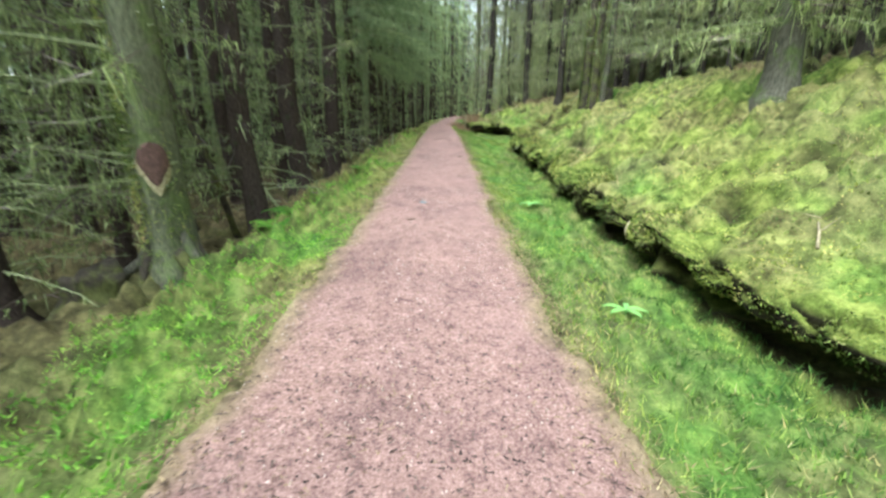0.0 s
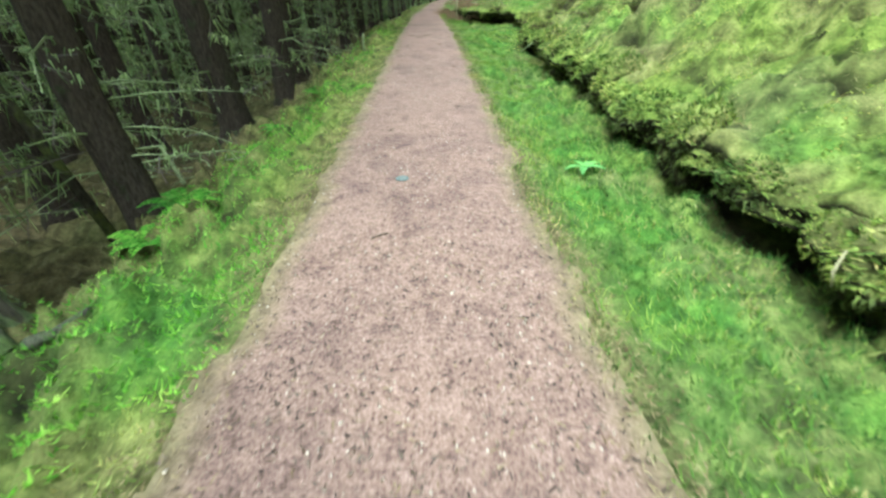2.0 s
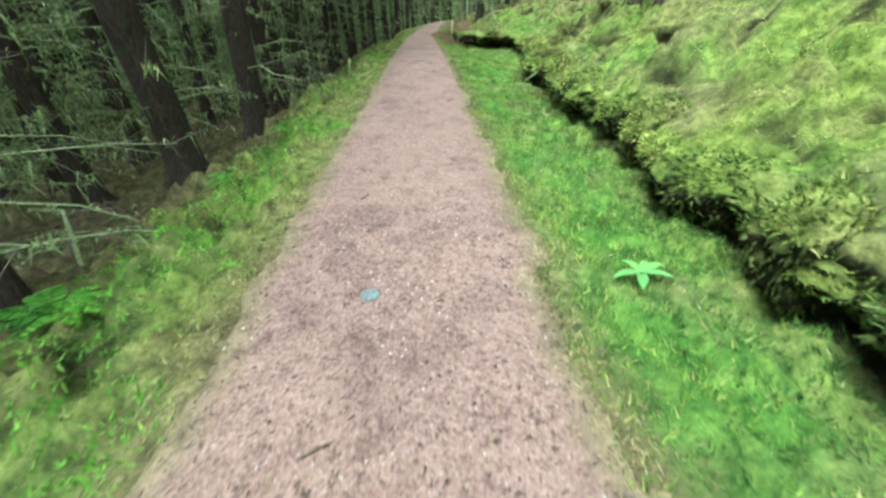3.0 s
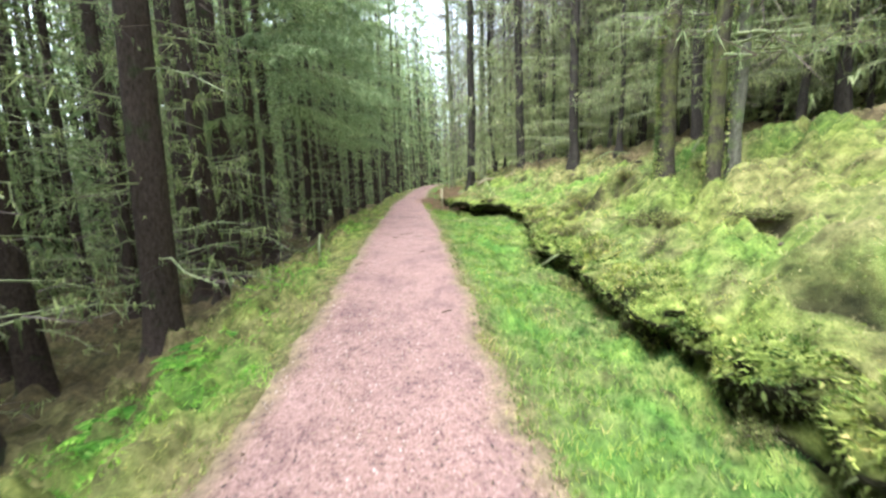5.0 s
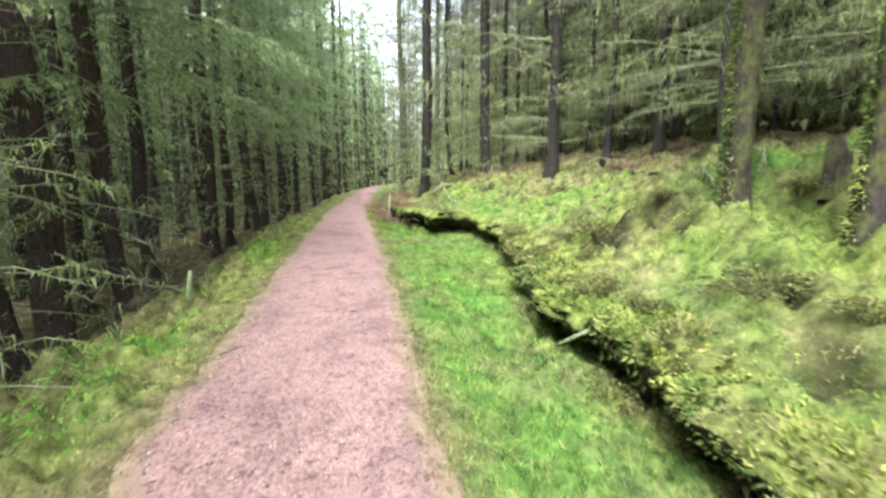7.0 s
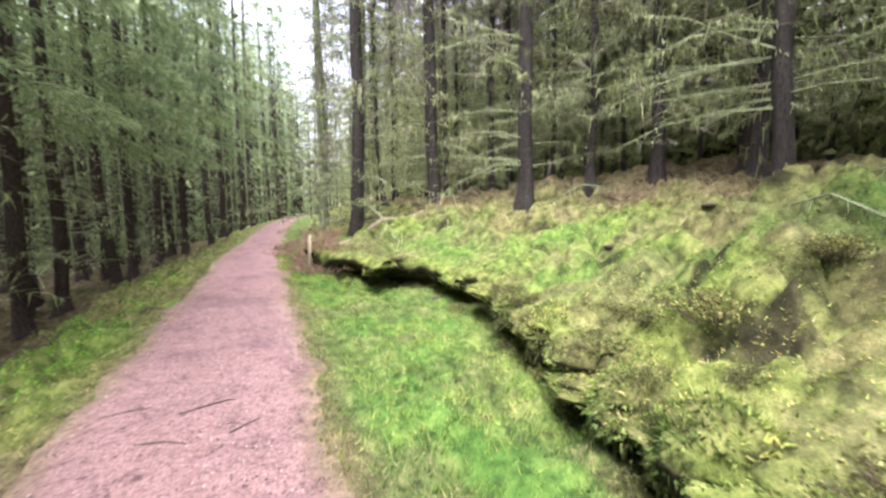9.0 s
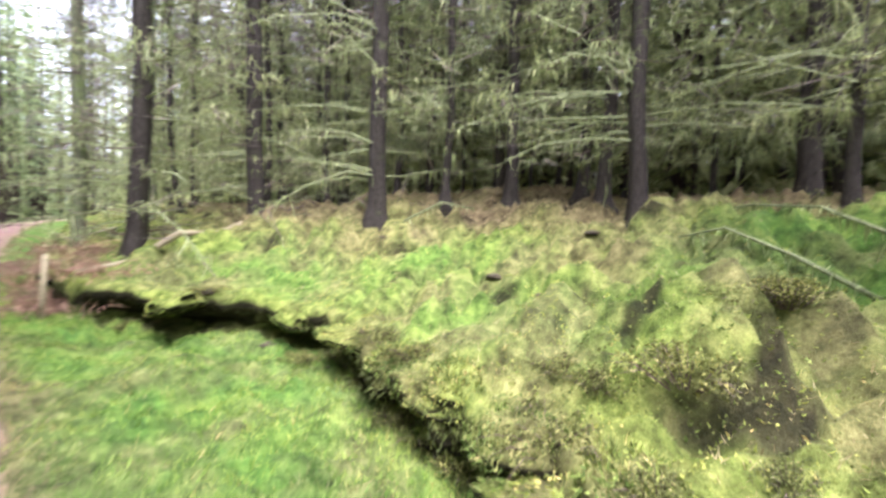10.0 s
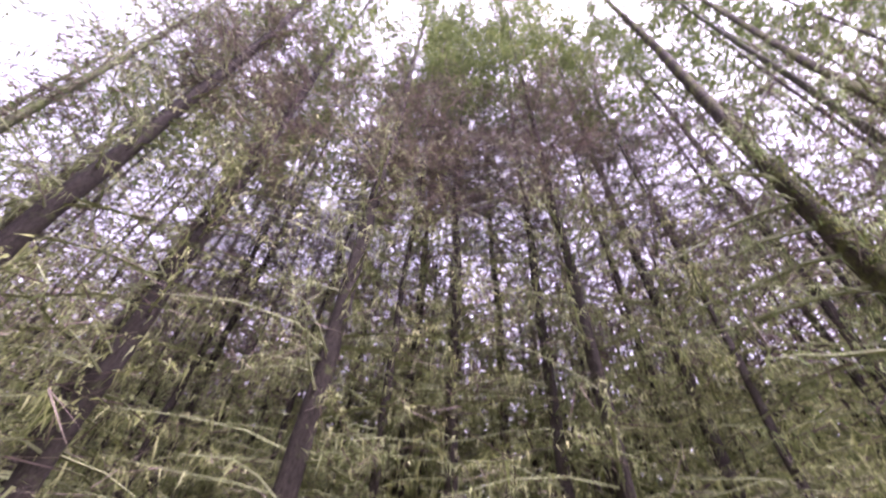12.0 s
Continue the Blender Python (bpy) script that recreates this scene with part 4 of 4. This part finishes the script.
# ---- things along the way ----
def bush(seed, r, h):
    """A low bilberry tussock: wiry stems and small leaves."""
    rng = np.random.default_rng(seed)
    thing = new("bilberry_bush")
    tagged(thing, "dark olive bilberry tussock on the edge of the bank", "bush", "bilberry tussocks")
    st, lf = Buf(), Buf()
    for i in range(46):
        az, out = rng.uniform(0, 6.28), rng.uniform(0.1, 1)
        p = np.array([[0.25 * r * np.cos(az) * out, 0.25 * r * np.sin(az) * out, -0.05], [0.7 * r * np.cos(az) * out, 0.7 * r * np.sin(az) * out, h * 0.6],
                      [r * np.cos(az) * out, r * np.sin(az) * out, h * (1.05 - 0.55 * out * out)]])
        tube(st, p, [0.005, 0.004, 0.002], 3)
        k = 34
        t = rng.uniform(0.25, 1, k)
        b = np.where(t[:, None] < 0.5, p[0] + (p[1] - p[0]) * (t * 2)[:, None], p[1] + (p[2] - p[1]) * (t * 2 - 1)[:, None]) + rng.normal(0, 0.035, (k, 3))
        d = unit(rng.normal(0, 1, (k, 3)) + np.array([0, 0, 0.3]))
        lf.slivers(b, b + d * rng.uniform(0.015, 0.035, k)[:, None], unit(np.cross(d, rng.normal(0, 1, (k, 3)))) * 0.0085)
    stuff(st.make("stemwork", M_STICK, thing))
    stuff(lf.make("foliage", M_BILBERRY, thing), "small dark olive leaves")
    return thing


bush_kinds = [bush(81, 0.34, 0.22), bush(82, 0.42, 0.18), bush(83, 0.28, 0.24)]
BUSHES = [(3.2, 17.66, 0), (2.95, 16.6, 1), (2.72, 15.5, 0), (2.6, 14.7, 1), (3.28, 15.25, 2), (3.4, 14.8, 1), (4.2, 14.65, 0), (3.05, 18.7, 2), (2.47, 20.0, 2), (1.75, 20.9, 2),
          (2.45, 13.6, 0), (2.36, 12.75, 1), (2.3, 11.4, 2), (3.45, 15.6, 2), (4.0, 14.4, 2), (2.35, 10.6, 1), (3.0, 14.3, 2), (2.25, 9.2, 2), (4.72, 13.3, 0), (3.45, 12.4, 1), (3.2, 11.6, 2), (3.7, 10.8, 0)]
BUSHES += [(lip_at(12.1 + 0.66 * i) + 0.06 * (i % 3) - 0.03, 12.1 + 0.66 * i, (i * 2) % 3) for i in range(10)]
for i, (x, y, k) in enumerate(BUSHES):
    m = put(x, y, i * 67, 1.0, sink=0.05) @ Matrix.Diagonal((1.15 + 0.4 * math.sin(i * 3.1), 0.95 + 0.3 * math.cos(i * 5.3), 0.8 + 0.2 * math.sin(i * 7.7), 1))
    if bush_kinds[k].location.length == 0:
        bush_kinds[k].matrix_basis = m
    else:
        copy_thing(bush_kinds[k], m)


def hummock(seed, r, sprigs=None, words="rounded yellow-green moss hummock overhanging the ditch", group="moss hummocks on the bank edge"):
    """A rounded moss hummock that bulges over the edge of the bank."""
    rng = np.random.default_rng(seed)
    bm = bmesh.new()
    bmesh.ops.create_icosphere(bm, subdivisions=4, radius=r)
    for v in bm.verts:
        q = v.co / r
        v.co *= 1 + 0.32 * noise.noise(q * 1.5 + Vector((seed, 0, 0))) + 0.12 * noise.noise(q * 4 + Vector((0, seed, 0)))
        v.co.z *= 0.62
        v.co.y *= 1.35
    me = bpy.data.meshes.new("moss_hummock")
    bm.to_mesh(me)
    for p in me.polygons:
        p.use_smooth = True
    bm.free()
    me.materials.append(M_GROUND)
    ob = new("moss_hummock", me)
    tagged(ob, words, "moss", group)
    co = np.array([v.co for v in me.vertices])
    i = rng.integers(0, len(co), 2200)
    b = co[i] + rng.normal(0, 0.008, (2200, 3))
    d = unit(unit(co[i]) + rng.normal(0, 0.6, (2200, 3)) - np.array([0, 0, 0.25]))
    buf = Buf()
    buf.slivers(b, b + d * rng.uniform(0.01, 0.03, 2200)[:, None], unit(np.cross(d, rng.normal(0, 1, (2200, 3)))) * 0.007)
    stuff(buf.make("moss_sprig", sprigs or M_MOSS, ob))
    return ob


hum_kinds = [hummock(3 + i, 0.17 + 0.03 * i) for i in range(4)]
hrng = random.Random(12)
hy, hi = 0.6, 0
while hy < 20.5:
    hx = lip_at(hy) + hrng.uniform(-0.06, 0.06)
    m = pose(hx, hy, z_path(hy) + hrng.uniform(0.06, 0.2), hrng.uniform(-15, 15), hrng.uniform(-15, 15), hrng.uniform(-25, 25)) @ Matrix.Diagonal((hrng.uniform(0.9, 1.35), hrng.uniform(0.95, 1.7), hrng.uniform(0.8, 1.2), 1))
    src = hum_kinds[hi % 4]
    if hi < 4:
        src.matrix_basis = m
    else:
        copy_thing(src, m)
    hi += 1
    hy += hrng.uniform(0.35, 0.95) if hy < 17 else hrng.uniform(0.9, 1.6)


def hag(seed, r):
    """A dark lump of peat and roots with a mossy cap."""
    rng = np.random.default_rng(seed)
    bm = bmesh.new()
    bmesh.ops.create_icosphere(bm, subdivisions=4, radius=r)
    for v in bm.verts:
        q = v.co / r
        v.co *= 1 + 0.3 * noise.noise(q * 1.6 + Vector((seed, 2, 0))) + 0.16 * noise.noise(q * 4.5 + Vector((0, seed, 0)))
        v.co.z *= 0.95
    me = bpy.data.meshes.new("peat_hag")
    bm.to_mesh(me)
    for p in me.polygons:
        p.use_smooth = True
    bm.free()
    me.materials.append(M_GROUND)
    ob = new("peat_hag", me)
    tagged(ob, "dark lump of peat and roots with a mossy cap", "peat lump", "peat lumps along the ditch")
    co = np.array([v.co for v in me.vertices])
    up = co[co[:, 2] > 0.1 * r]
    lo = co[co[:, 2] <= 0.3 * r]
    # Lower fringe takes the darker moss, underside shade put into the colour.
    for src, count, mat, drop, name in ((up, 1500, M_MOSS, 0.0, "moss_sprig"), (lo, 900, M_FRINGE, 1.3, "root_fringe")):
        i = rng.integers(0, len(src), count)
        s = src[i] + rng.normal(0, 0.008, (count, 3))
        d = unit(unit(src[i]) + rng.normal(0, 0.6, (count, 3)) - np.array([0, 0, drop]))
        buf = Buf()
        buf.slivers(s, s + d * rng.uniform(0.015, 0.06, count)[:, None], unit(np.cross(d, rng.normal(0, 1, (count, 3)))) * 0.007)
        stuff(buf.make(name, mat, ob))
    return ob


hag_kinds = [hag(31 + i, 0.2 + 0.03 * i) for i in range(3)]
for i, y in enumerate([17.66, 16.9, 16.2, 15.5, 14.9, 14.2, 13.6, 13.0, 12.4, 11.8, 11.2, 10.6, 10.0, 9.3, 8.6, 7.9, 7.1, 6.2, 5.4, 4.4]):
    m = pose(lip_at(y) + 0.02, y, z_path(y) + 0.11, i * 9 % 20, 0, i * 71) @ Matrix.Diagonal((1.1, 1.3 + 0.2 * math.sin(i * 2.3), 0.95 + 0.1 * (i % 3), 1))
    if i < 3:
        hag_kinds[i].matrix_basis = m
    else:
        copy_thing(hag_kinds[i % 3], m)

left_kinds = [hummock(23 + i, 0.16 + 0.03 * i, M_FERN, "bright green feathery moss hummock on the verge", "moss hummocks on the verge") for i in range(3)]
for i in range(30):
    y = 2.0 + 0.62 * i + hrng.uniform(-0.3, 0.3)
    x = x_mid(y) - edge_left(y) - hrng.uniform(0.55, 1.6)
    m = pose(x, y, land(x, y) - 0.04, 0, -16, 0) @ pose(0, 0, 0, 0, 0, hrng.uniform(0, 360)) @ Matrix.Diagonal((hrng.uniform(0.5, 0.8), hrng.uniform(0.5, 0.8), hrng.uniform(0.45, 0.7), 1))
    if i < 3:
        left_kinds[i].matrix_basis = m
    else:
        copy_thing(left_kinds[i % 3], m)


def rod(name, label, category, pts, radii, mat, sides=8, group="", forks=()):
    """A stick, log or post along points; forks are parts."""
    buf = Buf()
    tube(buf, pts, radii, sides)
    ob = buf.make(name, mat, smooth=True)
    tagged(ob, label, category, group)
    for f in forks:
        fb = Buf()
        tube(fb, f, np.linspace(radii[-1] * 0.8, radii[-1] * 0.3, len(f)), 5)
        fb.make("side_twig", mat, ob)
    return ob


def lay(x, y, up=0.0):
    return (x, y, land(x, y) + up)


def on_path(x, y, up=0.036):
    return (x, y, z_path(y) + up)


rod("fence_post", "short weathered wooden post by the path", "post", [(0.98, 21.3, z_path(21.3) - 0.25), (0.99, 21.3, z_path(21.3) + 0.3), (1.02, 21.32, z_path(21.3) + 0.72)], [0.036, 0.036, 0.032], M_DEADWOOD)
rod("fallen_pole", "pale barkless pole lying up the bank", "log", [(u, v, max(w, land(u, v) + 0.1)) for u, v, w in ((1.35, 21.75, 1.58), (2.0, 21.9, 1.84), (2.65, 22.05, 2.06), (3.3, 22.2, 2.28), (3.95, 22.4, 2.52))], [0.04, 0.048, 0.052, 0.054, 0.05], M_DEADWOOD)
rod("pale_stick", "pale mossy stick jutting from the bank", "stick", [(2.05, 13.25, 0.72), (2.2, 13.12, 0.86), (2.42, 12.95, 1.02)], [0.012, 0.018, 0.022], M_LIMB)
rod("forked_twig", "grey forked twig lying on the moss", "twig", [lay(2.72, 2.9, 0.03), lay(2.82, 3.03, 0.06), lay(2.95, 3.2, 0.08)], [0.012, 0.01, 0.006], M_DEADWOOD,
    forks=[[lay(2.82, 3.03, 0.06), lay(2.94, 3.02, 0.13)], [lay(2.93, 3.17, 0.08), lay(2.9, 3.3, 0.1)]])
rod("hanging_strip", "pale strip of bark hanging at the bank edge", "bark", [(1.97, 4.32, 0.36), (1.95, 4.33, 0.45), (2.0, 4.36, 0.55)], [0.005, 0.009, 0.006], M_DEADWOOD, 5)
rod("leaning_pole", "thin dead mossy stem leaning between the spruces", "stem", [lay(-3.25, 6.45, -0.1), (-3.65, 6.5, 0.95), (-4.1, 6.6, 1.95), (-4.6, 6.7, 3.1)], [0.05, 0.045, 0.04, 0.03], M_BARK_MOSS)
rod("pale_stake", "pale broken stake standing on the verge", "stake", [lay(-1.89, 15.42, -0.15), lay(-1.9, 15.42, 0.22), lay(-1.87, 15.43, 0.42)], [0.035, 0.033, 0.02], M_LIMB)
def bearded(pts, r):
    limb = rod("fallen_limb", "moss-draped fallen limb propped above the bank", "branch", pts, np.linspace(r, r * 0.5, len(pts)), M_LIMB, 6, "fallen mossy limbs")
    buf = Buf()
    beards(buf, np.random.default_rng(len(pts) + int(r * 1000)), np.array(pts), 160, 0.2, 0.012)
    stuff(buf.make("hanging_moss", M_HANG_WARM, limb))


bearded([lay(4.5, 13.95, 0.06), lay(4.7, 14.4, 0.12), lay(4.95, 14.9, 0.1), lay(5.15, 15.3, 0.12)], 0.02)
bearded([lay(4.9, 13.9, 0.08), lay(5.3, 14.3, 0.16), lay(5.7, 14.8, 0.14), lay(6.1, 15.2, 0.08)], 0.018)
bearded([lay(5.4, 19.6, 0.05), lay(5.9, 19.2, 0.45), lay(6.4, 18.9, 0.25)], 0.02)
bearded([lay(-2.9, 7.2, 0.1), lay(-3.4, 7.8, 0.5), lay(-4.2, 8.3, 0.7)], 0.025)
TWIGS = [(-0.11, 16.06, 0.3, 0.34), (0.16, 15.7, 0.6, 0.22), (-0.31, 15.65, -0.3, 0.3), (-0.62, 16.15, 0.2, 0.3), (-0.81, 13.37, 0.9, 0.22), (0.19, 14.12, -0.6, 0.1), (0.4, 11.04, 0.4, 0.12), (-0.4, 5.1, 0.5, 0.12), (0.3, 8.2, -0.8, 0.1), (-0.5, 7.4, 1.2, 0.14)]
for x, y, a, ln in TWIGS:
    dx, dy = ln * math.cos(a) / 2, ln * math.sin(a) / 2
    rod("path_twig", "thin dark twig lying on the grit path", "twig", [on_path(x - dx, y - dy), on_path(x + 0.02, y + 0.01, 0.042), on_path(x + dx, y + dy)], [0.007, 0.006, 0.003], M_STICK, 5, "twigs on the path")


def stone(x, y, r):
    bm = bmesh.new()
    bmesh.ops.create_icosphere(bm, subdivisions=2, radius=r)
    for v in bm.verts:
        v.co *= 1 + 0.25 * noise.noise(v.co * 9)
        v.co.z *= 0.3
    me = bpy.data.meshes.new("flat_stone")
    bm.to_mesh(me)
    bm.free()
    me.materials.append(M_STONE)
    ob = new("flat_stone", me)
    ob.location = on_path(x, y, 0.028)
    tagged(ob, "pale bluish stone set flush in the path", "stone")


stone(-0.31, 6.04, 0.06)


def leafy(x, y, s, turn, label):
    """A small broad-leaved seedling: a rosette of lance-shaped leaves."""
    thing = new("seedling")
    tagged(thing, label, "plant", "broad-leaved seedlings")
    for i in range(6):
        az, ln = i * 2.4 + turn, s * (0.7 + 0.3 * ((i * 37) % 10) / 10)
        V, F = [], []
        for j in range(7):
            t = j / 6
            w = 0.16 * ln * math.sin(math.pi * min(1, t * 0.92 + 0.06)) ** 0.8
            px, py, pz = ln * t * math.cos(az), ln * t * math.sin(az), 0.09 * s / 0.2 + ln * (0.55 * t - 0.5 * t * t)
            for q in (-1, 0, 1):
                V.append((px - q * w * math.sin(az), py + q * w * math.cos(az), pz - (0.0 if q else 0.012)))
        for j in range(6):
            F += [(j * 3, j * 3 + 1, j * 3 + 4, j * 3 + 3), (j * 3 + 1, j * 3 + 2, j * 3 + 5, j * 3 + 4)]
        mesh_ob("leaf", V, F, M_LEAFY, thing, smooth=True)
    sb = Buf()
    tube(sb, [(0, 0, -0.06), (0.004, 0, 0.05), (0, 0, 0.1 * s / 0.2)], [0.004, 0.004, 0.003], 5)
    sb.make("stem", M_LEAFY, thing)
    thing.matrix_basis = put(x, y, 0, sink=0)


leafy(1.5, 3.1, 0.2, 0.3, "bright green seedling with lance-shaped leaves in the grass")
leafy(1.32, 6.2, 0.22, 1.0, "pale green leafy seedling beside the path")


def bracken(x, y, seed):
    rng = np.random.default_rng(seed)
    thing = new("dead_bracken")
    tagged(thing, "brown dead bracken clump beside the fence post", "bracken", "dead bracken")
    st, fr = Buf(), Buf()
    for i in range(26):
        az, ln = rng.uniform(0, 6.28), rng.uniform(0.5, 1.0)
        sp = spine((rng.normal(0, 0.1), rng.normal(0, 0.1), -0.05), az, ln * 0.7, 1.5, 0.9, 5)
        tube(st, sp, np.linspace(0.006, 0.002, 5), 3)
        needles(fr, rng, sp[1], az, ln * 0.6, 0.8, 0.7, 12, 5, 0.06, 0.008, 0.8)
    stuff(st.make("stemwork", M_BRACKEN, thing))
    stuff(fr.make("frond_mass", M_BRACKEN, thing))
    thing.matrix_basis = put(x, y, 0, sink=0)


for i, (x, y) in enumerate([(1.2, 21.6), (1.25, 22.2), (0.95, 22.6), (1.5, 23.2), (0.85, 23.8), (1.6, 21.7), (0.9, 24.8), (1.1, 21.9)]):
    bracken(x, y, 90 + i)


def fern(x, y, seed, s):
    """A clump of arching green fronds; each frond is a part."""
    rng = np.random.default_rng(seed)
    thing = new("fern")
    tagged(thing, "bright green fern clump on the edge of the verge", "fern", "ferns on the verge")
    for i in range(9):
        az, ln = i * 0.7 + rng.uniform(-0.2, 0.2), s * rng.uniform(0.7, 1.1)
        sp = spine((0, 0, 0), az, ln, 0.85, 0.75, 8)
        buf = Buf()
        tube(buf, sp, np.linspace(0.005, 0.0015, 8), 3)
        for t in np.linspace(0.12, 0.97, 16):
            b = np.array([np.interp(t * 7, range(8), sp[:, k]) for k in range(3)])
            for g in (-1, 1):
                d = np.array([-math.sin(az) * g + 0.5 * math.cos(az), math.cos(az) * g + 0.5 * math.sin(az), -0.12])
                tip = b + d * 0.24 * ln * math.sin(math.pi * min(1, 0.25 + 0.72 * t)) ** 0.9
                m = (b * 0.6 + tip * 0.4)
                wv = np.array([math.cos(az), math.sin(az), 0.1]) * 0.02 * s / 0.4
                buf.add([b, m - wv, m + wv, tip], [(0, 1, 2), (1, 3, 2)])
        buf.make("frond", M_FERN, thing)
    thing.matrix_basis = put(x, y, seed * 40, sink=0.0)


for i, (x, y, q) in enumerate([(-2.3, 10.1, 0.5), (-2.45, 9.6, 0.4), (-2.2, 11.3, 0.42), (-2.3, 9.0, 0.4), (-2.15, 10.8, 0.35), (-2.4, 5.7, 0.4), (-2.45, 6.4, 0.38), (-2.3, 7.9, 0.35)]):
    fern(x, y, 60 + i, q)


def stump(x, y, r, h, label):
    """A rotten mossy stump with a ragged top."""
    buf = Buf()
    n, k = 18, 7
    V = []
    for i in range(k):
        t = i / (k - 1)
        for j in range(n):
            a = 2 * math.pi * j / n
            q = r * (1.35 - 0.45 * min(1, t * 2.2)) * (1 + 0.14 * math.sin(a * 3 + x) + 0.08 * math.sin(a * 7))
            V.append((q * math.cos(a), q * math.sin(a), -0.15 + (h + 0.15) * t + (0.12 * math.sin(a * 2 + y) + 0.06 * math.sin(a * 5)) * t * t * (h / 0.5)))
    V.append((0, 0, h * 0.7))
    F = []
    for i in range(k - 1):
        for j in range(n):
            p, q = i * n + j, i * n + (j + 1) % n
            F.append((p, q, q + n, p + n))
    F += [((k - 1) * n + j, (k - 1) * n + (j + 1) % n, len(V) - 1) for j in range(n)]
    ob = mesh_ob("tree_stump", V, F, M_BARK_MOSS, smooth=True)
    ob.matrix_basis = put(x, y, 0, sink=0)
    tagged(ob, label, "stump")


stump(4.85, 13.1, 0.11, 0.36, "rotten mossy stump between the spruces")
stump(-3.85, 4.3, 0.3, 0.3, "low mossy stump on the slope")
stump(-2.9, 16.4, 0.22, 0.25, "dark rotten stump beside the verge")


def brush(x, y, seed, count, spread):
    """A heap of dead branches; each is a part."""
    rng = np.random.default_rng(seed)
    thing = new("brushwood")
    tagged(thing, "tangled brown dead branches heaped under the spruces", "brushwood", "brushwood heaps")
    for i in range(count):
        az, ln = rng.uniform(0, 6.28), rng.uniform(0.5, 1.4)
        p = np.array([rng.normal(0, spread), rng.normal(0, spread), rng.uniform(-0.05, 0.12)])
        sp = spine(p, az, ln, rng.uniform(0, 0.6), rng.uniform(0.1, 0.6), 5) + rng.normal(0, 0.03, (5, 3))
        fb = Buf()
        tube(fb, sp, np.linspace(0.014, 0.004, 5), 4)
        for q in range(3):
            tube(fb, spine(sp[1 + q], az + rng.normal(0, 0.9), ln * 0.4, rng.uniform(0, 0.6), 0.2, 3), [0.007, 0.005, 0.002], 3)
        fb.make("branch", M_STICK if i % 3 else M_LIMB, thing)
    thing.matrix_basis = put(x, y, 0, sink=0.02)


for i, (x, y) in enumerate([(-2.75, 16.2), (-2.9, 17.6), (-3.2, 14.6), (-3.0, 19.3), (-3.3, 8.3), (2.4, 23.6), (4.8, 21.6), (3.5, 24.6)]):
    brush(x, y, 120 + i, 12, 0.35)


# Flat dark lumps for clods and holes, hole shade put into the colour.
def clod(x, y, r, seed):
    bm = bmesh.new()
    bmesh.ops.create_icosphere(bm, subdivisions=3, radius=r)
    for v in bm.verts:
        v.co *= 1 + 0.4 * noise.noise(v.co * 7 + Vector((seed, 0, 0)))
        v.co.z *= 0.35
    me = bpy.data.meshes.new("dark_hole_clod")
    bm.to_mesh(me)
    bm.free()
    me.materials.append(M_PEAT_HOLE)
    ob = new("dark_hole_clod", me)
    ob.matrix_basis = put(x, y, seed * 40, sink=r * 0.25)
    tagged(ob, "dark flat lump for peat clods and shaded holes in the moss", "clod", "peat clods")


M_PEAT_HOLE = mat_wood("dark_peat_hole", (0.012, 0.009, 0.006), (0.075, 0.055, 0.03), 22)
for i, (x, y, r) in enumerate([(4.73, 18.83, 0.09), (4.41, 16.36, 0.07), (4.56, 17.04, 0.1), (6.5, 17.6, 0.06), (5.0, 19.7, 0.08), (2.82, 9.5, 0.08), (3.4, 10.4, 0.07), (4.15, 10.7, 0.09), (2.66, 4.27, 0.06), (3.8, 4.3, 0.07),
                               (2.5, 20.05, 0.14), (2.9, 19.2, 0.1), (3.6, 12.3, 0.07), (5.2, 16.2, 0.08)]):
    clod(x, y, r, i)
